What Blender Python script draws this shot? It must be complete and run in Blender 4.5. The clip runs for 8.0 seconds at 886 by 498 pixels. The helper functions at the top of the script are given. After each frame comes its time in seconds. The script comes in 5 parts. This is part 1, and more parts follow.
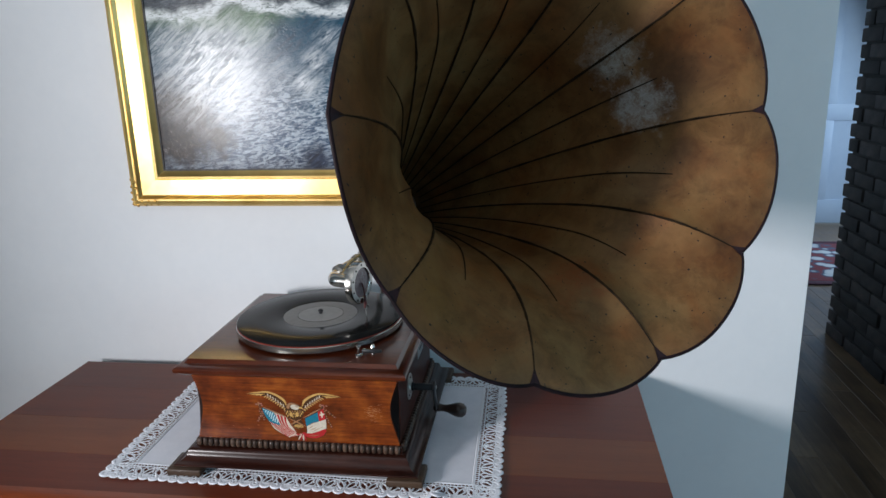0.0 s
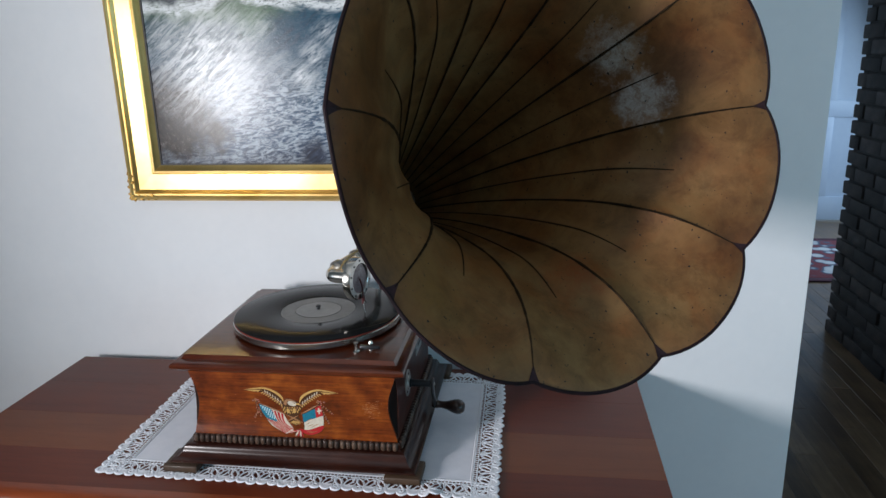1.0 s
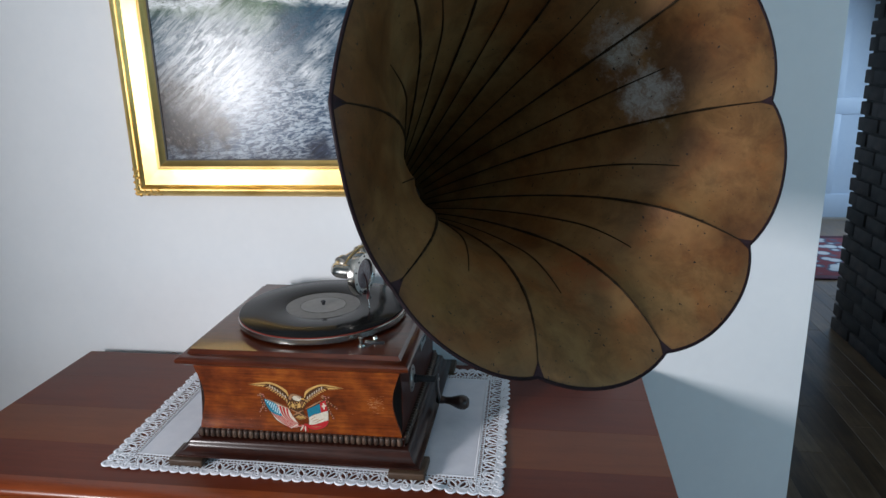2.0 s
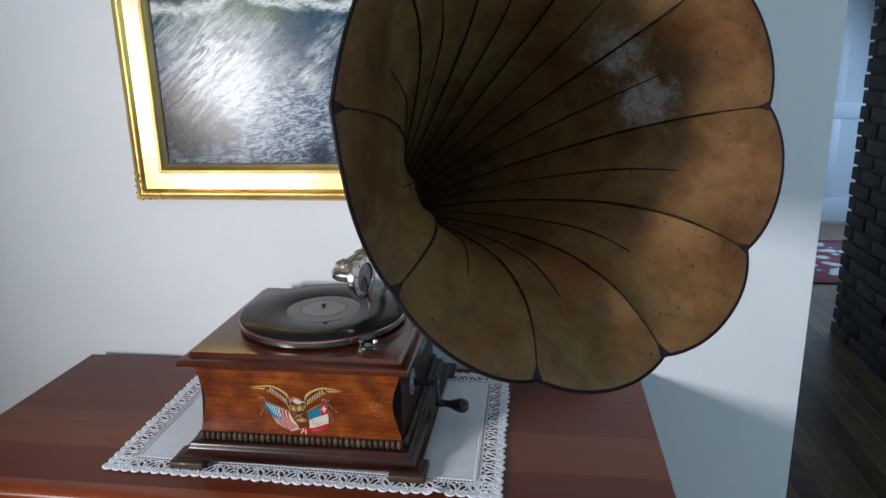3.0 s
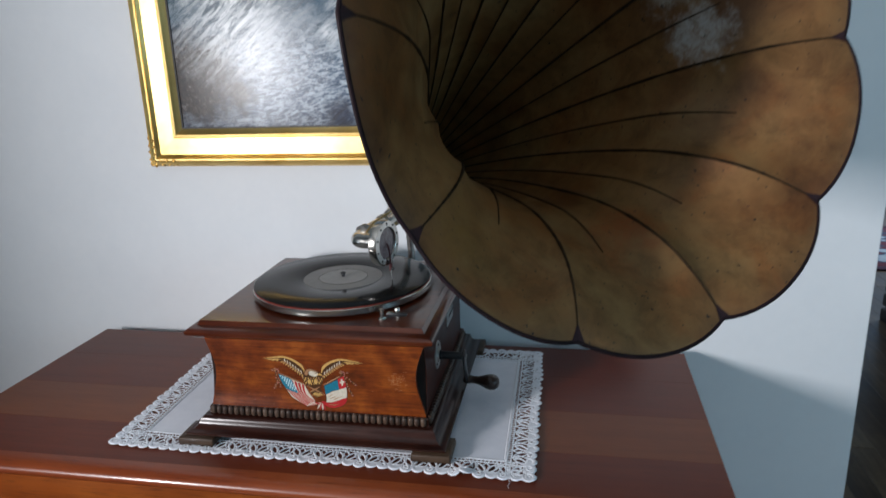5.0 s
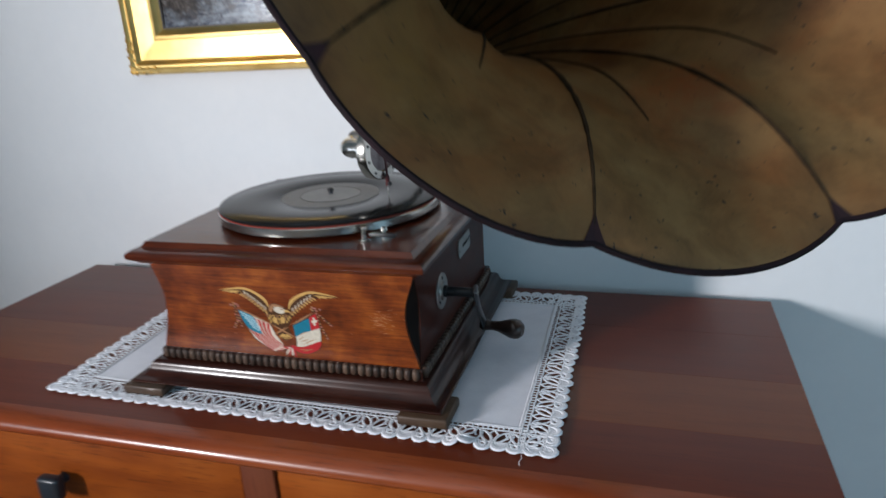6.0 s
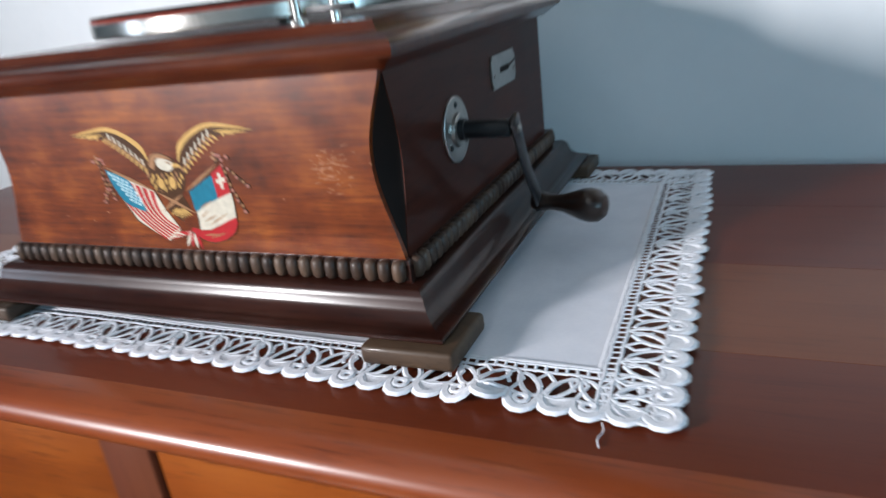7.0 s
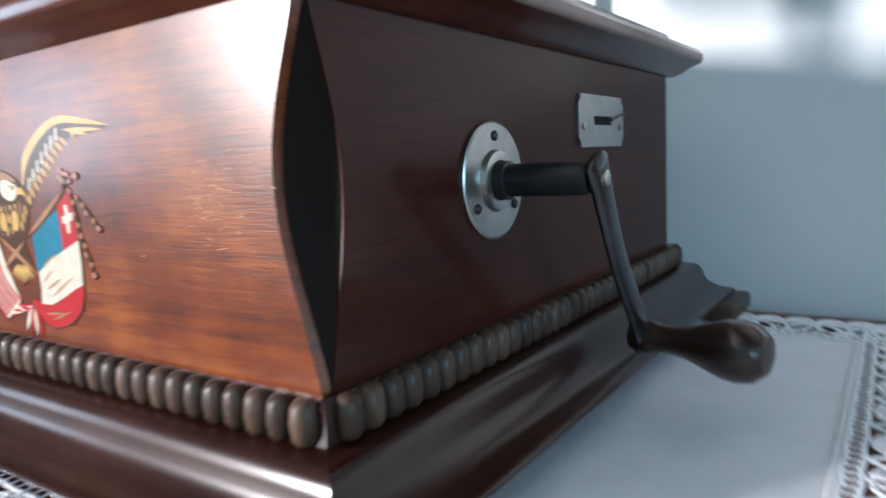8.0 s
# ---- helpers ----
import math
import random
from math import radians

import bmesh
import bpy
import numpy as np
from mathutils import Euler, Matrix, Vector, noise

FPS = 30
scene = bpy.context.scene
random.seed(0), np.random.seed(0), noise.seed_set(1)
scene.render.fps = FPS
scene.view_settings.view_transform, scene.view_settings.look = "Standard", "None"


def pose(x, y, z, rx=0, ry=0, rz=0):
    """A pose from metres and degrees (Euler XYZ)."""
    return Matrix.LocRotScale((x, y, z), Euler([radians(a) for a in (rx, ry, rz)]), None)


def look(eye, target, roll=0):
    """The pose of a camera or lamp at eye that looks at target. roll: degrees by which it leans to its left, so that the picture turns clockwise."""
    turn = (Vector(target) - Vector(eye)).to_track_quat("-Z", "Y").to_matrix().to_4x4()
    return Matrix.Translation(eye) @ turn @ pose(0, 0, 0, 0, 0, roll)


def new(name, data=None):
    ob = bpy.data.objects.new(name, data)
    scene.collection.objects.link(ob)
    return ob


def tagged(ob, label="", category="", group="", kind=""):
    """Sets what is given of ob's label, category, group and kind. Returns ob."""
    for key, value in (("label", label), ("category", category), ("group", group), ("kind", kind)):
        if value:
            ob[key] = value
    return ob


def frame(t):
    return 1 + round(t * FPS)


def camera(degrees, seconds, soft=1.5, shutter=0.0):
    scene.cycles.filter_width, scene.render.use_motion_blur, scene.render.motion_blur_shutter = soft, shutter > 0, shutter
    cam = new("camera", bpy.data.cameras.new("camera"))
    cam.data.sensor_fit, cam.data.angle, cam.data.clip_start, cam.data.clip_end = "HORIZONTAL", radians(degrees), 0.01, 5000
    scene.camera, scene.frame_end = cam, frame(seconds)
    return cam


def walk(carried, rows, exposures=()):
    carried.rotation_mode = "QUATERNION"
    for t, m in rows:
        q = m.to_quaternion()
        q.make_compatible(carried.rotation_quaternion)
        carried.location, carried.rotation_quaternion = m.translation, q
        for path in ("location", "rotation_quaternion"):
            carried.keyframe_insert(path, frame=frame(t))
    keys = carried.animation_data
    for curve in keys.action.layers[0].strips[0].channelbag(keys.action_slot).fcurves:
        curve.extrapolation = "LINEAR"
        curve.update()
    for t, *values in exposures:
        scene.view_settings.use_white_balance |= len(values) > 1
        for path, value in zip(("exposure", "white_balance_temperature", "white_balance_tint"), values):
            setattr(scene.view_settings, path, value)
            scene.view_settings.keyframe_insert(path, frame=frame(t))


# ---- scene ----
cam = camera(65.3, 8.0, shutter=0.6)
PLAN = 0.87  # metres in one unit of the plan below
PATH = [
    (0, (0.0391, -0.0800, 1.2920), (-0.1861, 1.5467, 0.8526), -1.6),
    (0.5, (0.0391, -0.0783, 1.2911), (-0.1792, 1.5484, 0.8483), -1.4),
    (1, (0.0391, -0.0731, 1.2902), (-0.1844, 1.5511, 0.8406), -1.4),
    (1.5, (0.0383, -0.0722, 1.2885), (-0.1954, 1.5482, 0.8305), -1.4),
    (3, (0.0400, -0.0783, 1.2902), (-0.1955, 1.5446, 0.8422), -1.3),
    (3.5, (0.0383, -0.0809, 1.2911), (-0.2132, 1.5413, 0.8492), -1.6),
    (4, (0.0348, -0.0853, 1.2902), (-0.2312, 1.5329, 0.8423), -1.5),
    (5.3, (0.0320, 0.0240, 1.1930), (-0.3090, 1.6184, 0.7117), -2.9),
    (5.5, (0.0350, 0.0540, 1.1640), (-0.3347, 1.6314, 0.6490), -3.6),
    (5.7, (0.0487, 0.1068, 1.1339), (-0.3459, 1.6685, 0.5903), -3.3),
    (5.9, (0.0590, 0.1579, 1.1212), (-0.3825, 1.7099, 0.5859), -3.3),
    (6, (0.0650, 0.1870, 1.1100), (-0.4170, 1.7247, 0.5685), -3.4),
    (6.1, (0.0614, 0.2103, 1.0946), (-0.4197, 1.7473, 0.5501), -3.3),
    (6.3, (0.0577, 0.2579, 1.0549), (-0.4923, 1.7652, 0.4931), -4.2),
    (6.5, (0.0470, 0.3160, 1.0090), (-0.5479, 1.7905, 0.4073), -4.9),
    (6.8, (0.0300, 0.4100, 0.9460), (-0.6082, 1.8725, 0.3596), -6.8),
    (7, (0.0150, 0.4620, 0.9160), (-0.6590, 1.8984, 0.3057), -7.3),
    (7.2, (0.0050, 0.5080, 0.8870), (-0.7219, 1.9499, 0.3556), -7.4),
    (7.5, (-0.0100, 0.5640, 0.8590), (-0.8166, 2.0149, 0.4927), -6.3),
    (8, (-0.0270, 0.6390, 0.8410), (-0.9834, 2.0272, 0.6217), -2.8),
]
walk(cam, [(t, look(eye, target, roll)) for t, eye, target, roll in PATH], [(0.0, 0.0), (4.0, 0.0), (5.3, -0.08), (6.0, 0.1), (6.5, 0.34), (7.0, 0.65), (7.5, 0.85), (8.0, 1.0)])
# ---------------------------------------------------------------- light
world = bpy.data.worlds.new("sky")
scene.world = world
world.use_nodes = True
wn, wl = world.node_tree.nodes, world.node_tree.links
sky = wn.new("ShaderNodeTexSky")
sky.sky_type, sky.sun_disc = "NISHITA", False
sky.sun_elevation, sky.sun_rotation = radians(35), radians(200)
wn["Background"].inputs["Strength"].default_value = 0.12
wl.new(sky.outputs[0], wn["Background"].inputs[0])


def window_light(name, at, aim, w, h, watts, colour):
    data = bpy.data.lights.new(name, "AREA")
    data.shape, data.size, data.size_y, data.energy, data.color = "RECTANGLE", w * PLAN, h * PLAN, watts, colour
    ob = new(name, data)
    ob.matrix_world = look(Vector(at) * PLAN, Vector(aim) * PLAN)
    return ob


# daylight of the small window of the left wall and a pale pane beside it, then added fill: unseen wide windows of the
# wall behind and of the right wall, a roof light and a lamp at the end of the hallway
window_light("window_light", (-1.497, -0.755, 1.40), (0, -0.755, 1.40), 0.24, 0.36, 62, (0.98, 0.965, 1.0))
window_light("window_light", (-1.497, 0.22, 1.09), (0, 0.22, 1.09), 0.22, 0.26, 0.6, (0.62, 0.78, 1.0))
# unseen openings, added to fill the horn and the shaded wall with blue
window_light("window_light", (3.00, -3.02, 1.60), (3.00, 0, 1.60), 1.40, 1.30, 12, (0.36, 0.73, 1.0))
window_light("window_light", (4.02, -0.60, 1.60), (0, -0.60, 1.60), 1.40, 1.30, 24, (0.40, 0.74, 1.0))
window_light("window_light", (0.60, -1.95, 2.93), (0.60, -1.95, 0), 1.40, 1.20, 3, (0.30, 0.72, 1.0))
# added lamp that brightens the hall; no opening stands here
window_light("window_light", (3.35, 5.3, 1.4), (1.5, 4.6, 0.6), 0.8, 1.4, 34, (0.55, 0.76, 1.0))


# ---------------------------------------------------------------- materials
def material(name, rough=0.5, metal=0.0, coat=0.0, spec=0.5):
    m = bpy.data.materials.new(name)
    m.use_nodes = True
    b = m.node_tree.nodes["Principled BSDF"]
    b.inputs["Roughness"].default_value = rough
    b.inputs["Metallic"].default_value = metal
    b.inputs["Coat Weight"].default_value = coat
    b.inputs["Coat Roughness"].default_value = 0.12
    b.inputs["Specular IOR Level"].default_value = spec
    return m, m.node_tree.nodes, m.node_tree.links, b


def coords(n, l, scale=(1, 1, 1), rot=(0, 0, 0)):
    c = n.new("ShaderNodeTexCoord")
    mp = n.new("ShaderNodeMapping")
    mp.inputs["Scale"].default_value = [q / PLAN for q in scale]
    mp.inputs["Rotation"].default_value = [radians(a) for a in rot]
    l.new(c.outputs["Object"], mp.inputs[0])
    return mp.outputs[0]


def streaks(n, l, angle, along, across):
    """Coordinates turned in the picture's plane first, then drawn out along that direction."""
    t = n.new("ShaderNodeMapping")
    t.inputs["Rotation"].default_value = (0, radians(angle), 0)
    l.new(coords(n, l), t.inputs[0])
    s = n.new("ShaderNodeMapping")
    s.inputs["Scale"].default_value = (along, along, across)
    l.new(t.outputs[0], s.inputs[0])
    return s.outputs[0]


def noise_tex(n, l, vec, scale, detail=4, rough=0.55, dist=0.0):
    t = n.new("ShaderNodeTexNoise")
    t.inputs["Scale"].default_value, t.inputs["Detail"].default_value = scale, detail
    t.inputs["Roughness"].default_value, t.inputs["Distortion"].default_value = rough, dist
    l.new(vec, t.inputs["Vector"])
    return t.outputs["Fac"]


def ramp(n, l, fac, stops):
    r = n.new("ShaderNodeValToRGB")
    e = r.color_ramp.elements
    while len(e) < len(stops):
        e.new(0.5)
    for k, (p, c) in zip(e, stops):
        k.position, k.color = p, (*c, 1) if len(c) == 3 else c
    l.new(fac, r.inputs[0])
    return r.outputs[0]


def mix(n, l, fac, a, b, mode="MIX"):
    x = n.new("ShaderNodeMix")
    x.data_type, x.blend_type = "RGBA", mode
    for sock, val in ((x.inputs[0], fac), (x.inputs[6], a), (x.inputs[7], b)):
        if isinstance(val, (int, float)):
            sock.default_value = val
        elif isinstance(val, tuple):
            sock.default_value = (*val, 1)
        else:
            l.new(val, sock)
    return x.outputs[2]


def maths(n, l, op, a, b=0.0, clamp=False):
    x = n.new("ShaderNodeMath")
    x.operation, x.use_clamp = op, clamp
    for sock, val in zip(x.inputs, (a, b)):
        if isinstance(val, (int, float)):
            sock.default_value = val
        else:
            l.new(val, sock)
    return x.outputs[0]


def bump(n, l, b, height, strength=0.3, dist=0.001):
    x = n.new("ShaderNodeBump")
    x.inputs["Strength"].default_value, x.inputs["Distance"].default_value = strength, dist
    l.new(height, x.inputs["Height"])
    l.new(x.outputs[0], b.inputs["Normal"])


def rough_from(n, l, b, fac, lo, hi):
    r = n.new("ShaderNodeMapRange")
    r.inputs["To Min"].default_value, r.inputs["To Max"].default_value = lo, hi
    l.new(fac, r.inputs["Value"])
    l.new(r.outputs[0], b.inputs["Roughness"])


def blob(n, l, at, r0, r1, wobble=0.0):
    """1 within r0 of a place in the object's own space, 0 past r1."""
    c = n.new("ShaderNodeTexCoord")
    d = n.new("ShaderNodeVectorMath")
    d.operation = "DISTANCE"
    l.new(c.outputs["Object"], d.inputs[0])
    d.inputs[1].default_value = Vector(at) * PLAN
    v = d.outputs["Value"]
    if wobble:
        v = maths(n, l, "ADD", v, maths(n, l, "MULTIPLY", maths(n, l, "SUBTRACT", noise_tex(n, l, c.outputs["Object"], 45, 5, 0.7), 0.5), wobble))
    r = n.new("ShaderNodeMapRange")
    r.inputs["From Min"].default_value, r.inputs["From Max"].default_value = r0 * PLAN, r1 * PLAN
    r.inputs["To Min"].default_value, r.inputs["To Max"].default_value = 1, 0
    l.new(v, r.inputs["Value"])
    return r.outputs[0]


def speckled(name, c1, c2, scale=30, rough=0.5, metal=0.0, bumpy=0.15, dist=0.0006, coat=0.0, per_object=0.0, spec=0.5):
    """A surface of two tones, blotched coarsely and grained finely."""
    m, n, l, b = material(name, rough, metal, coat, spec)
    v = coords(n, l)
    big, fine = noise_tex(n, l, v, scale, 5), noise_tex(n, l, v, scale * 9, 3)
    f = maths(n, l, "ADD", maths(n, l, "MULTIPLY", big, 0.7), maths(n, l, "MULTIPLY", fine, 0.3))
    col = ramp(n, l, f, [(0.35, c1), (0.65, c2)])
    if per_object:
        oi = n.new("ShaderNodeObjectInfo")
        k = maths(n, l, "ADD", maths(n, l, "MULTIPLY", oi.outputs["Random"], per_object), 1 - per_object / 2)
        g = n.new("ShaderNodeCombineColor")
        for s in g.inputs:
            l.new(k, s)
        col = mix(n, l, 1.0, col, g.outputs[0], "MULTIPLY")
    l.new(col, b.inputs["Base Color"])
    rough_from(n, l, b, fine, max(rough - 0.08, 0.02), rough + 0.1)
    if bumpy:
        bump(n, l, b, f, bumpy, dist)
    return m


def wood(name, dark, mid, light, grain=(3, 60, 60), rough=0.3, coat=0.3, per_object=0.0, blotch=6, bumpy=0.08, figure=0.5, spec=0.35, pored=0.7, varnish=0.12):
    """Grain drawn out along one axis, with darker pores and slow blotches."""
    m, n, l, b = material(name, rough, 0, coat, spec)
    b.inputs["Coat Roughness"].default_value = varnish
    v = coords(n, l, grain)
    g = noise_tex(n, l, v, 1.6, 8, 0.62, 0.6)
    pores = noise_tex(n, l, coords(n, l, [q * 4 for q in grain]), 2.2, 3, 0.7)
    blot = noise_tex(n, l, coords(n, l), blotch, 3)
    f = maths(n, l, "ADD", maths(n, l, "MULTIPLY", g, figure), maths(n, l, "MULTIPLY", blot, 1 - figure))
    if per_object:
        oi = n.new("ShaderNodeObjectInfo")
        f = maths(n, l, "ADD", f, maths(n, l, "MULTIPLY", maths(n, l, "SUBTRACT", oi.outputs["Random"], 0.5), per_object))
    col = ramp(n, l, f, [(0.32, dark), (0.5, mid), (0.68, light)])
    pf = ramp(n, l, pores, [(0.30, (0.45, 0.40, 0.38)), (0.46, (1, 1, 1))])
    col = mix(n, l, pored, col, pf, "MULTIPLY")
    l.new(col, b.inputs["Base Color"])
    rough_from(n, l, b, blot, rough - 0.08, rough + 0.14)
    bump(n, l, b, pores, bumpy, 0.0004)
    return m


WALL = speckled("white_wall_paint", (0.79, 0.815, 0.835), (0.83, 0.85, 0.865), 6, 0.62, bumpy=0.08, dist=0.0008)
# unseen walls and ceiling: paint darkened and blued to hold down bounced light
WALLB = speckled("bounce_cut_wall_paint", (0.15, 0.19, 0.21), (0.19, 0.235, 0.255), 6, 0.7, bumpy=0.08, dist=0.0008)
CEIL = speckled("ceiling_paint", (0.50, 0.54, 0.55), (0.56, 0.60, 0.61), 5, 0.8, bumpy=0.05)
TRIM = speckled("white_gloss_paint", (0.72, 0.73, 0.74), (0.78, 0.78, 0.78), 10, 0.35, bumpy=0.03)
# white hall door: the hallway's blue daylight is put into its paint
DOORP = speckled("blue_lit_door_paint", (0.50, 0.58, 0.70), (0.55, 0.63, 0.74), 8, 0.4, bumpy=0.04)
FLOORW = wood("dark_oak_floor", (0.055, 0.032, 0.018), (0.11, 0.066, 0.036), (0.19, 0.12, 0.068), (30, 2, 20), 0.32, 0.2, 0.30)
BRICK = speckled("dark_brick", (0.014, 0.011, 0.010), (0.050, 0.036, 0.031), 14, 0.75, bumpy=0.7, dist=0.004, per_object=0.9)
MORTAR = speckled("dark_mortar", (0.025, 0.022, 0.020), (0.045, 0.040, 0.036), 30, 0.9, bumpy=0.5, dist=0.002)
TOPW = wood("red_brown_top", (0.08476, 0.01348, 0.004334), (0.1127, 0.01975, 0.005779), (0.1445, 0.02793, 0.008187), (2.2, 30, 30), 0.33, 0.16, 0.15, 4, 0.04, 0.35, spec=0.20, pored=0.3)
TOPLIGHT = wood("lighter_brown_top", (0.1181, 0.02835, 0.008032), (0.1493, 0.03875, 0.01115), (0.1843, 0.05103, 0.01512), (2.2, 30, 30), 0.33, 0.16, 0.1, 4, 0.04, 0.35, spec=0.20, pored=0.3)
# orange edge, lightened so that part of its highlight is in the colour
NOSEW = wood("rounded_orange_edge", (0.1386, 0.02376, 0.00528), (0.1848, 0.03564, 0.00792), (0.231, 0.05148, 0.01188), (2.2, 30, 30), 0.28, 0.25, 0.0, 4, 0.04, 0.35, 0.5)
DRAWERW = wood("orange_brown_drawer", (0.1333, 0.02559, 0.002666), (0.2133, 0.04799, 0.004799), (0.2773, 0.07465, 0.008531), (2.2, 20, 24), 0.36, 0.1, 0.12, 7, 0.05, 0.5, spec=0.25)
STILEW = wood("dark_red_stile", (0.068, 0.016, 0.0072), (0.104, 0.0256, 0.0104), (0.136, 0.0368, 0.0144), (26, 20, 2.2), 0.36, 0.2, 0.1)
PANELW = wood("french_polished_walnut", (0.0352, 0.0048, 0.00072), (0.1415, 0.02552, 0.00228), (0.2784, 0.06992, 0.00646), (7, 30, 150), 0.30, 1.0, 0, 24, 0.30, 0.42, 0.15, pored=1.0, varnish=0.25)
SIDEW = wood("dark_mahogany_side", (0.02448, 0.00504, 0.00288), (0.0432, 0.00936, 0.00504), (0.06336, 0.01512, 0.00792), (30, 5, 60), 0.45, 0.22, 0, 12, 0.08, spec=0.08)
LIDW = wood("polished_mahogany_lid", (0.03613, 0.006502, 0.002168), (0.06647, 0.013, 0.004335), (0.1047, 0.02456, 0.007225), (5, 60, 60), 0.30, 0.7, 0, 12, 0.08, spec=0.10, varnish=0.13)
BASEW = wood("ebonised_mahogany_base", (0.012, 0.003, 0.00225), (0.0225, 0.006, 0.00375), (0.0375, 0.01125, 0.00675), (5, 40, 40), 0.30, 0.50, 0, 14, 0.08, spec=0.10, varnish=0.20)
BEADW = wood("worn_dark_bead", (0.022, 0.011, 0.007), (0.054, 0.029, 0.018), (0.100, 0.060, 0.038), (60, 60, 9), 0.48, 0.12, 0.25)
FOOTW = wood("worn_wooden_foot", (0.018, 0.009, 0.005), (0.040, 0.021, 0.011), (0.075, 0.043, 0.023), (10, 50, 50), 0.5, 0.1, 0.2)
SCALLOP = speckled("matt_black", (0.008, 0.005, 0.004), (0.015, 0.009, 0.007), 30, 0.7, spec=0.15)
KNOBW = wood("dark_turned_knob", (0.010, 0.005, 0.004), (0.020, 0.009, 0.006), (0.040, 0.018, 0.011), (8, 60, 60), 0.28, 0.6)
CHROME = speckled("worn_nickel", (0.52, 0.50, 0.46), (0.66, 0.64, 0.60), 40, 0.20, 1.0, 0.06)
DULLNICK = speckled("tarnished_nickel", (0.36, 0.35, 0.33), (0.52, 0.51, 0.49), 60, 0.34, 1.0, 0.15)
BRASS = speckled("worn_brass", (0.42, 0.29, 0.11), (0.58, 0.44, 0.20), 40, 0.28, 1.0, 0.1)
STEEL = speckled("dark_steel", (0.05, 0.05, 0.055), (0.12, 0.12, 0.125), 60, 0.32, 0.9, 0.15)
BLACKM = speckled("black_iron", (0.010, 0.012, 0.014), (0.022, 0.024, 0.027), 50, 0.38, 0.2, 0.1)
KNOBBLUE = speckled("black_drawer_knob", (0.010, 0.014, 0.019), (0.017, 0.022, 0.029), 40, 0.34, 0.1, 0.06)
REDFELT = speckled("red_felt", (0.19, 0.022, 0.012), (0.28, 0.04, 0.022), 300, 0.9, bumpy=0.4)
MICA = speckled("mauve_mica", (0.16, 0.105, 0.11), (0.24, 0.165, 0.17), 60, 0.25, 0.0, 0.1, coat=0.4)
LABEL = speckled("grey_paper_label", (0.20, 0.195, 0.19), (0.25, 0.245, 0.24), 90, 0.55, bumpy=0.05)
LABELIN = speckled("pale_grey_label_centre", (0.27, 0.265, 0.26), (0.32, 0.315, 0.31), 90, 0.55, bumpy=0.05)
CLOTH = speckled("white_linen", (0.6789, 0.6929, 0.7533), (0.744, 0.7533, 0.8091), 40, 0.9, bumpy=0.08, dist=0.0003, spec=0.2)
LACE = speckled("white_cotton_lace", (0.69, 0.70, 0.75), (0.82, 0.83, 0.87), 260, 0.85, bumpy=0.6, dist=0.0008)
CANVAS_EDGE = speckled("black_liner", (0.012, 0.010, 0.009), (0.022, 0.019, 0.016), 60, 0.5)
GLASSW = speckled("white_window_frame", (0.72, 0.73, 0.74), (0.78, 0.78, 0.78), 10, 0.4, bumpy=0.03)


def shellac():
    m, n, l, b = material("black_shellac", 0.16, 0, 0.0, 0.07)
    band = noise_tex(n, l, coords(n, l), 25, 3)
    b.inputs["Base Color"].default_value = (0.012, 0.012, 0.012, 1)
    rough_from(n, l, b, band, 0.10, 0.20)
    return m


def gilt(name, c1, c2, rough):
    m, n, l, b = material(name, rough, 1.0)
    v = coords(n, l)
    f = noise_tex(n, l, v, 9, 6, 0.6)
    col = ramp(n, l, f, [(0.30, c1), (0.62, c2)])
    l.new(col, b.inputs["Base Color"])
    rough_from(n, l, b, noise_tex(n, l, v, 30, 4), rough - 0.05, rough + 0.07)
    bump(n, l, b, noise_tex(n, l, v, 120, 4), 0.12, 0.0006)
    return m


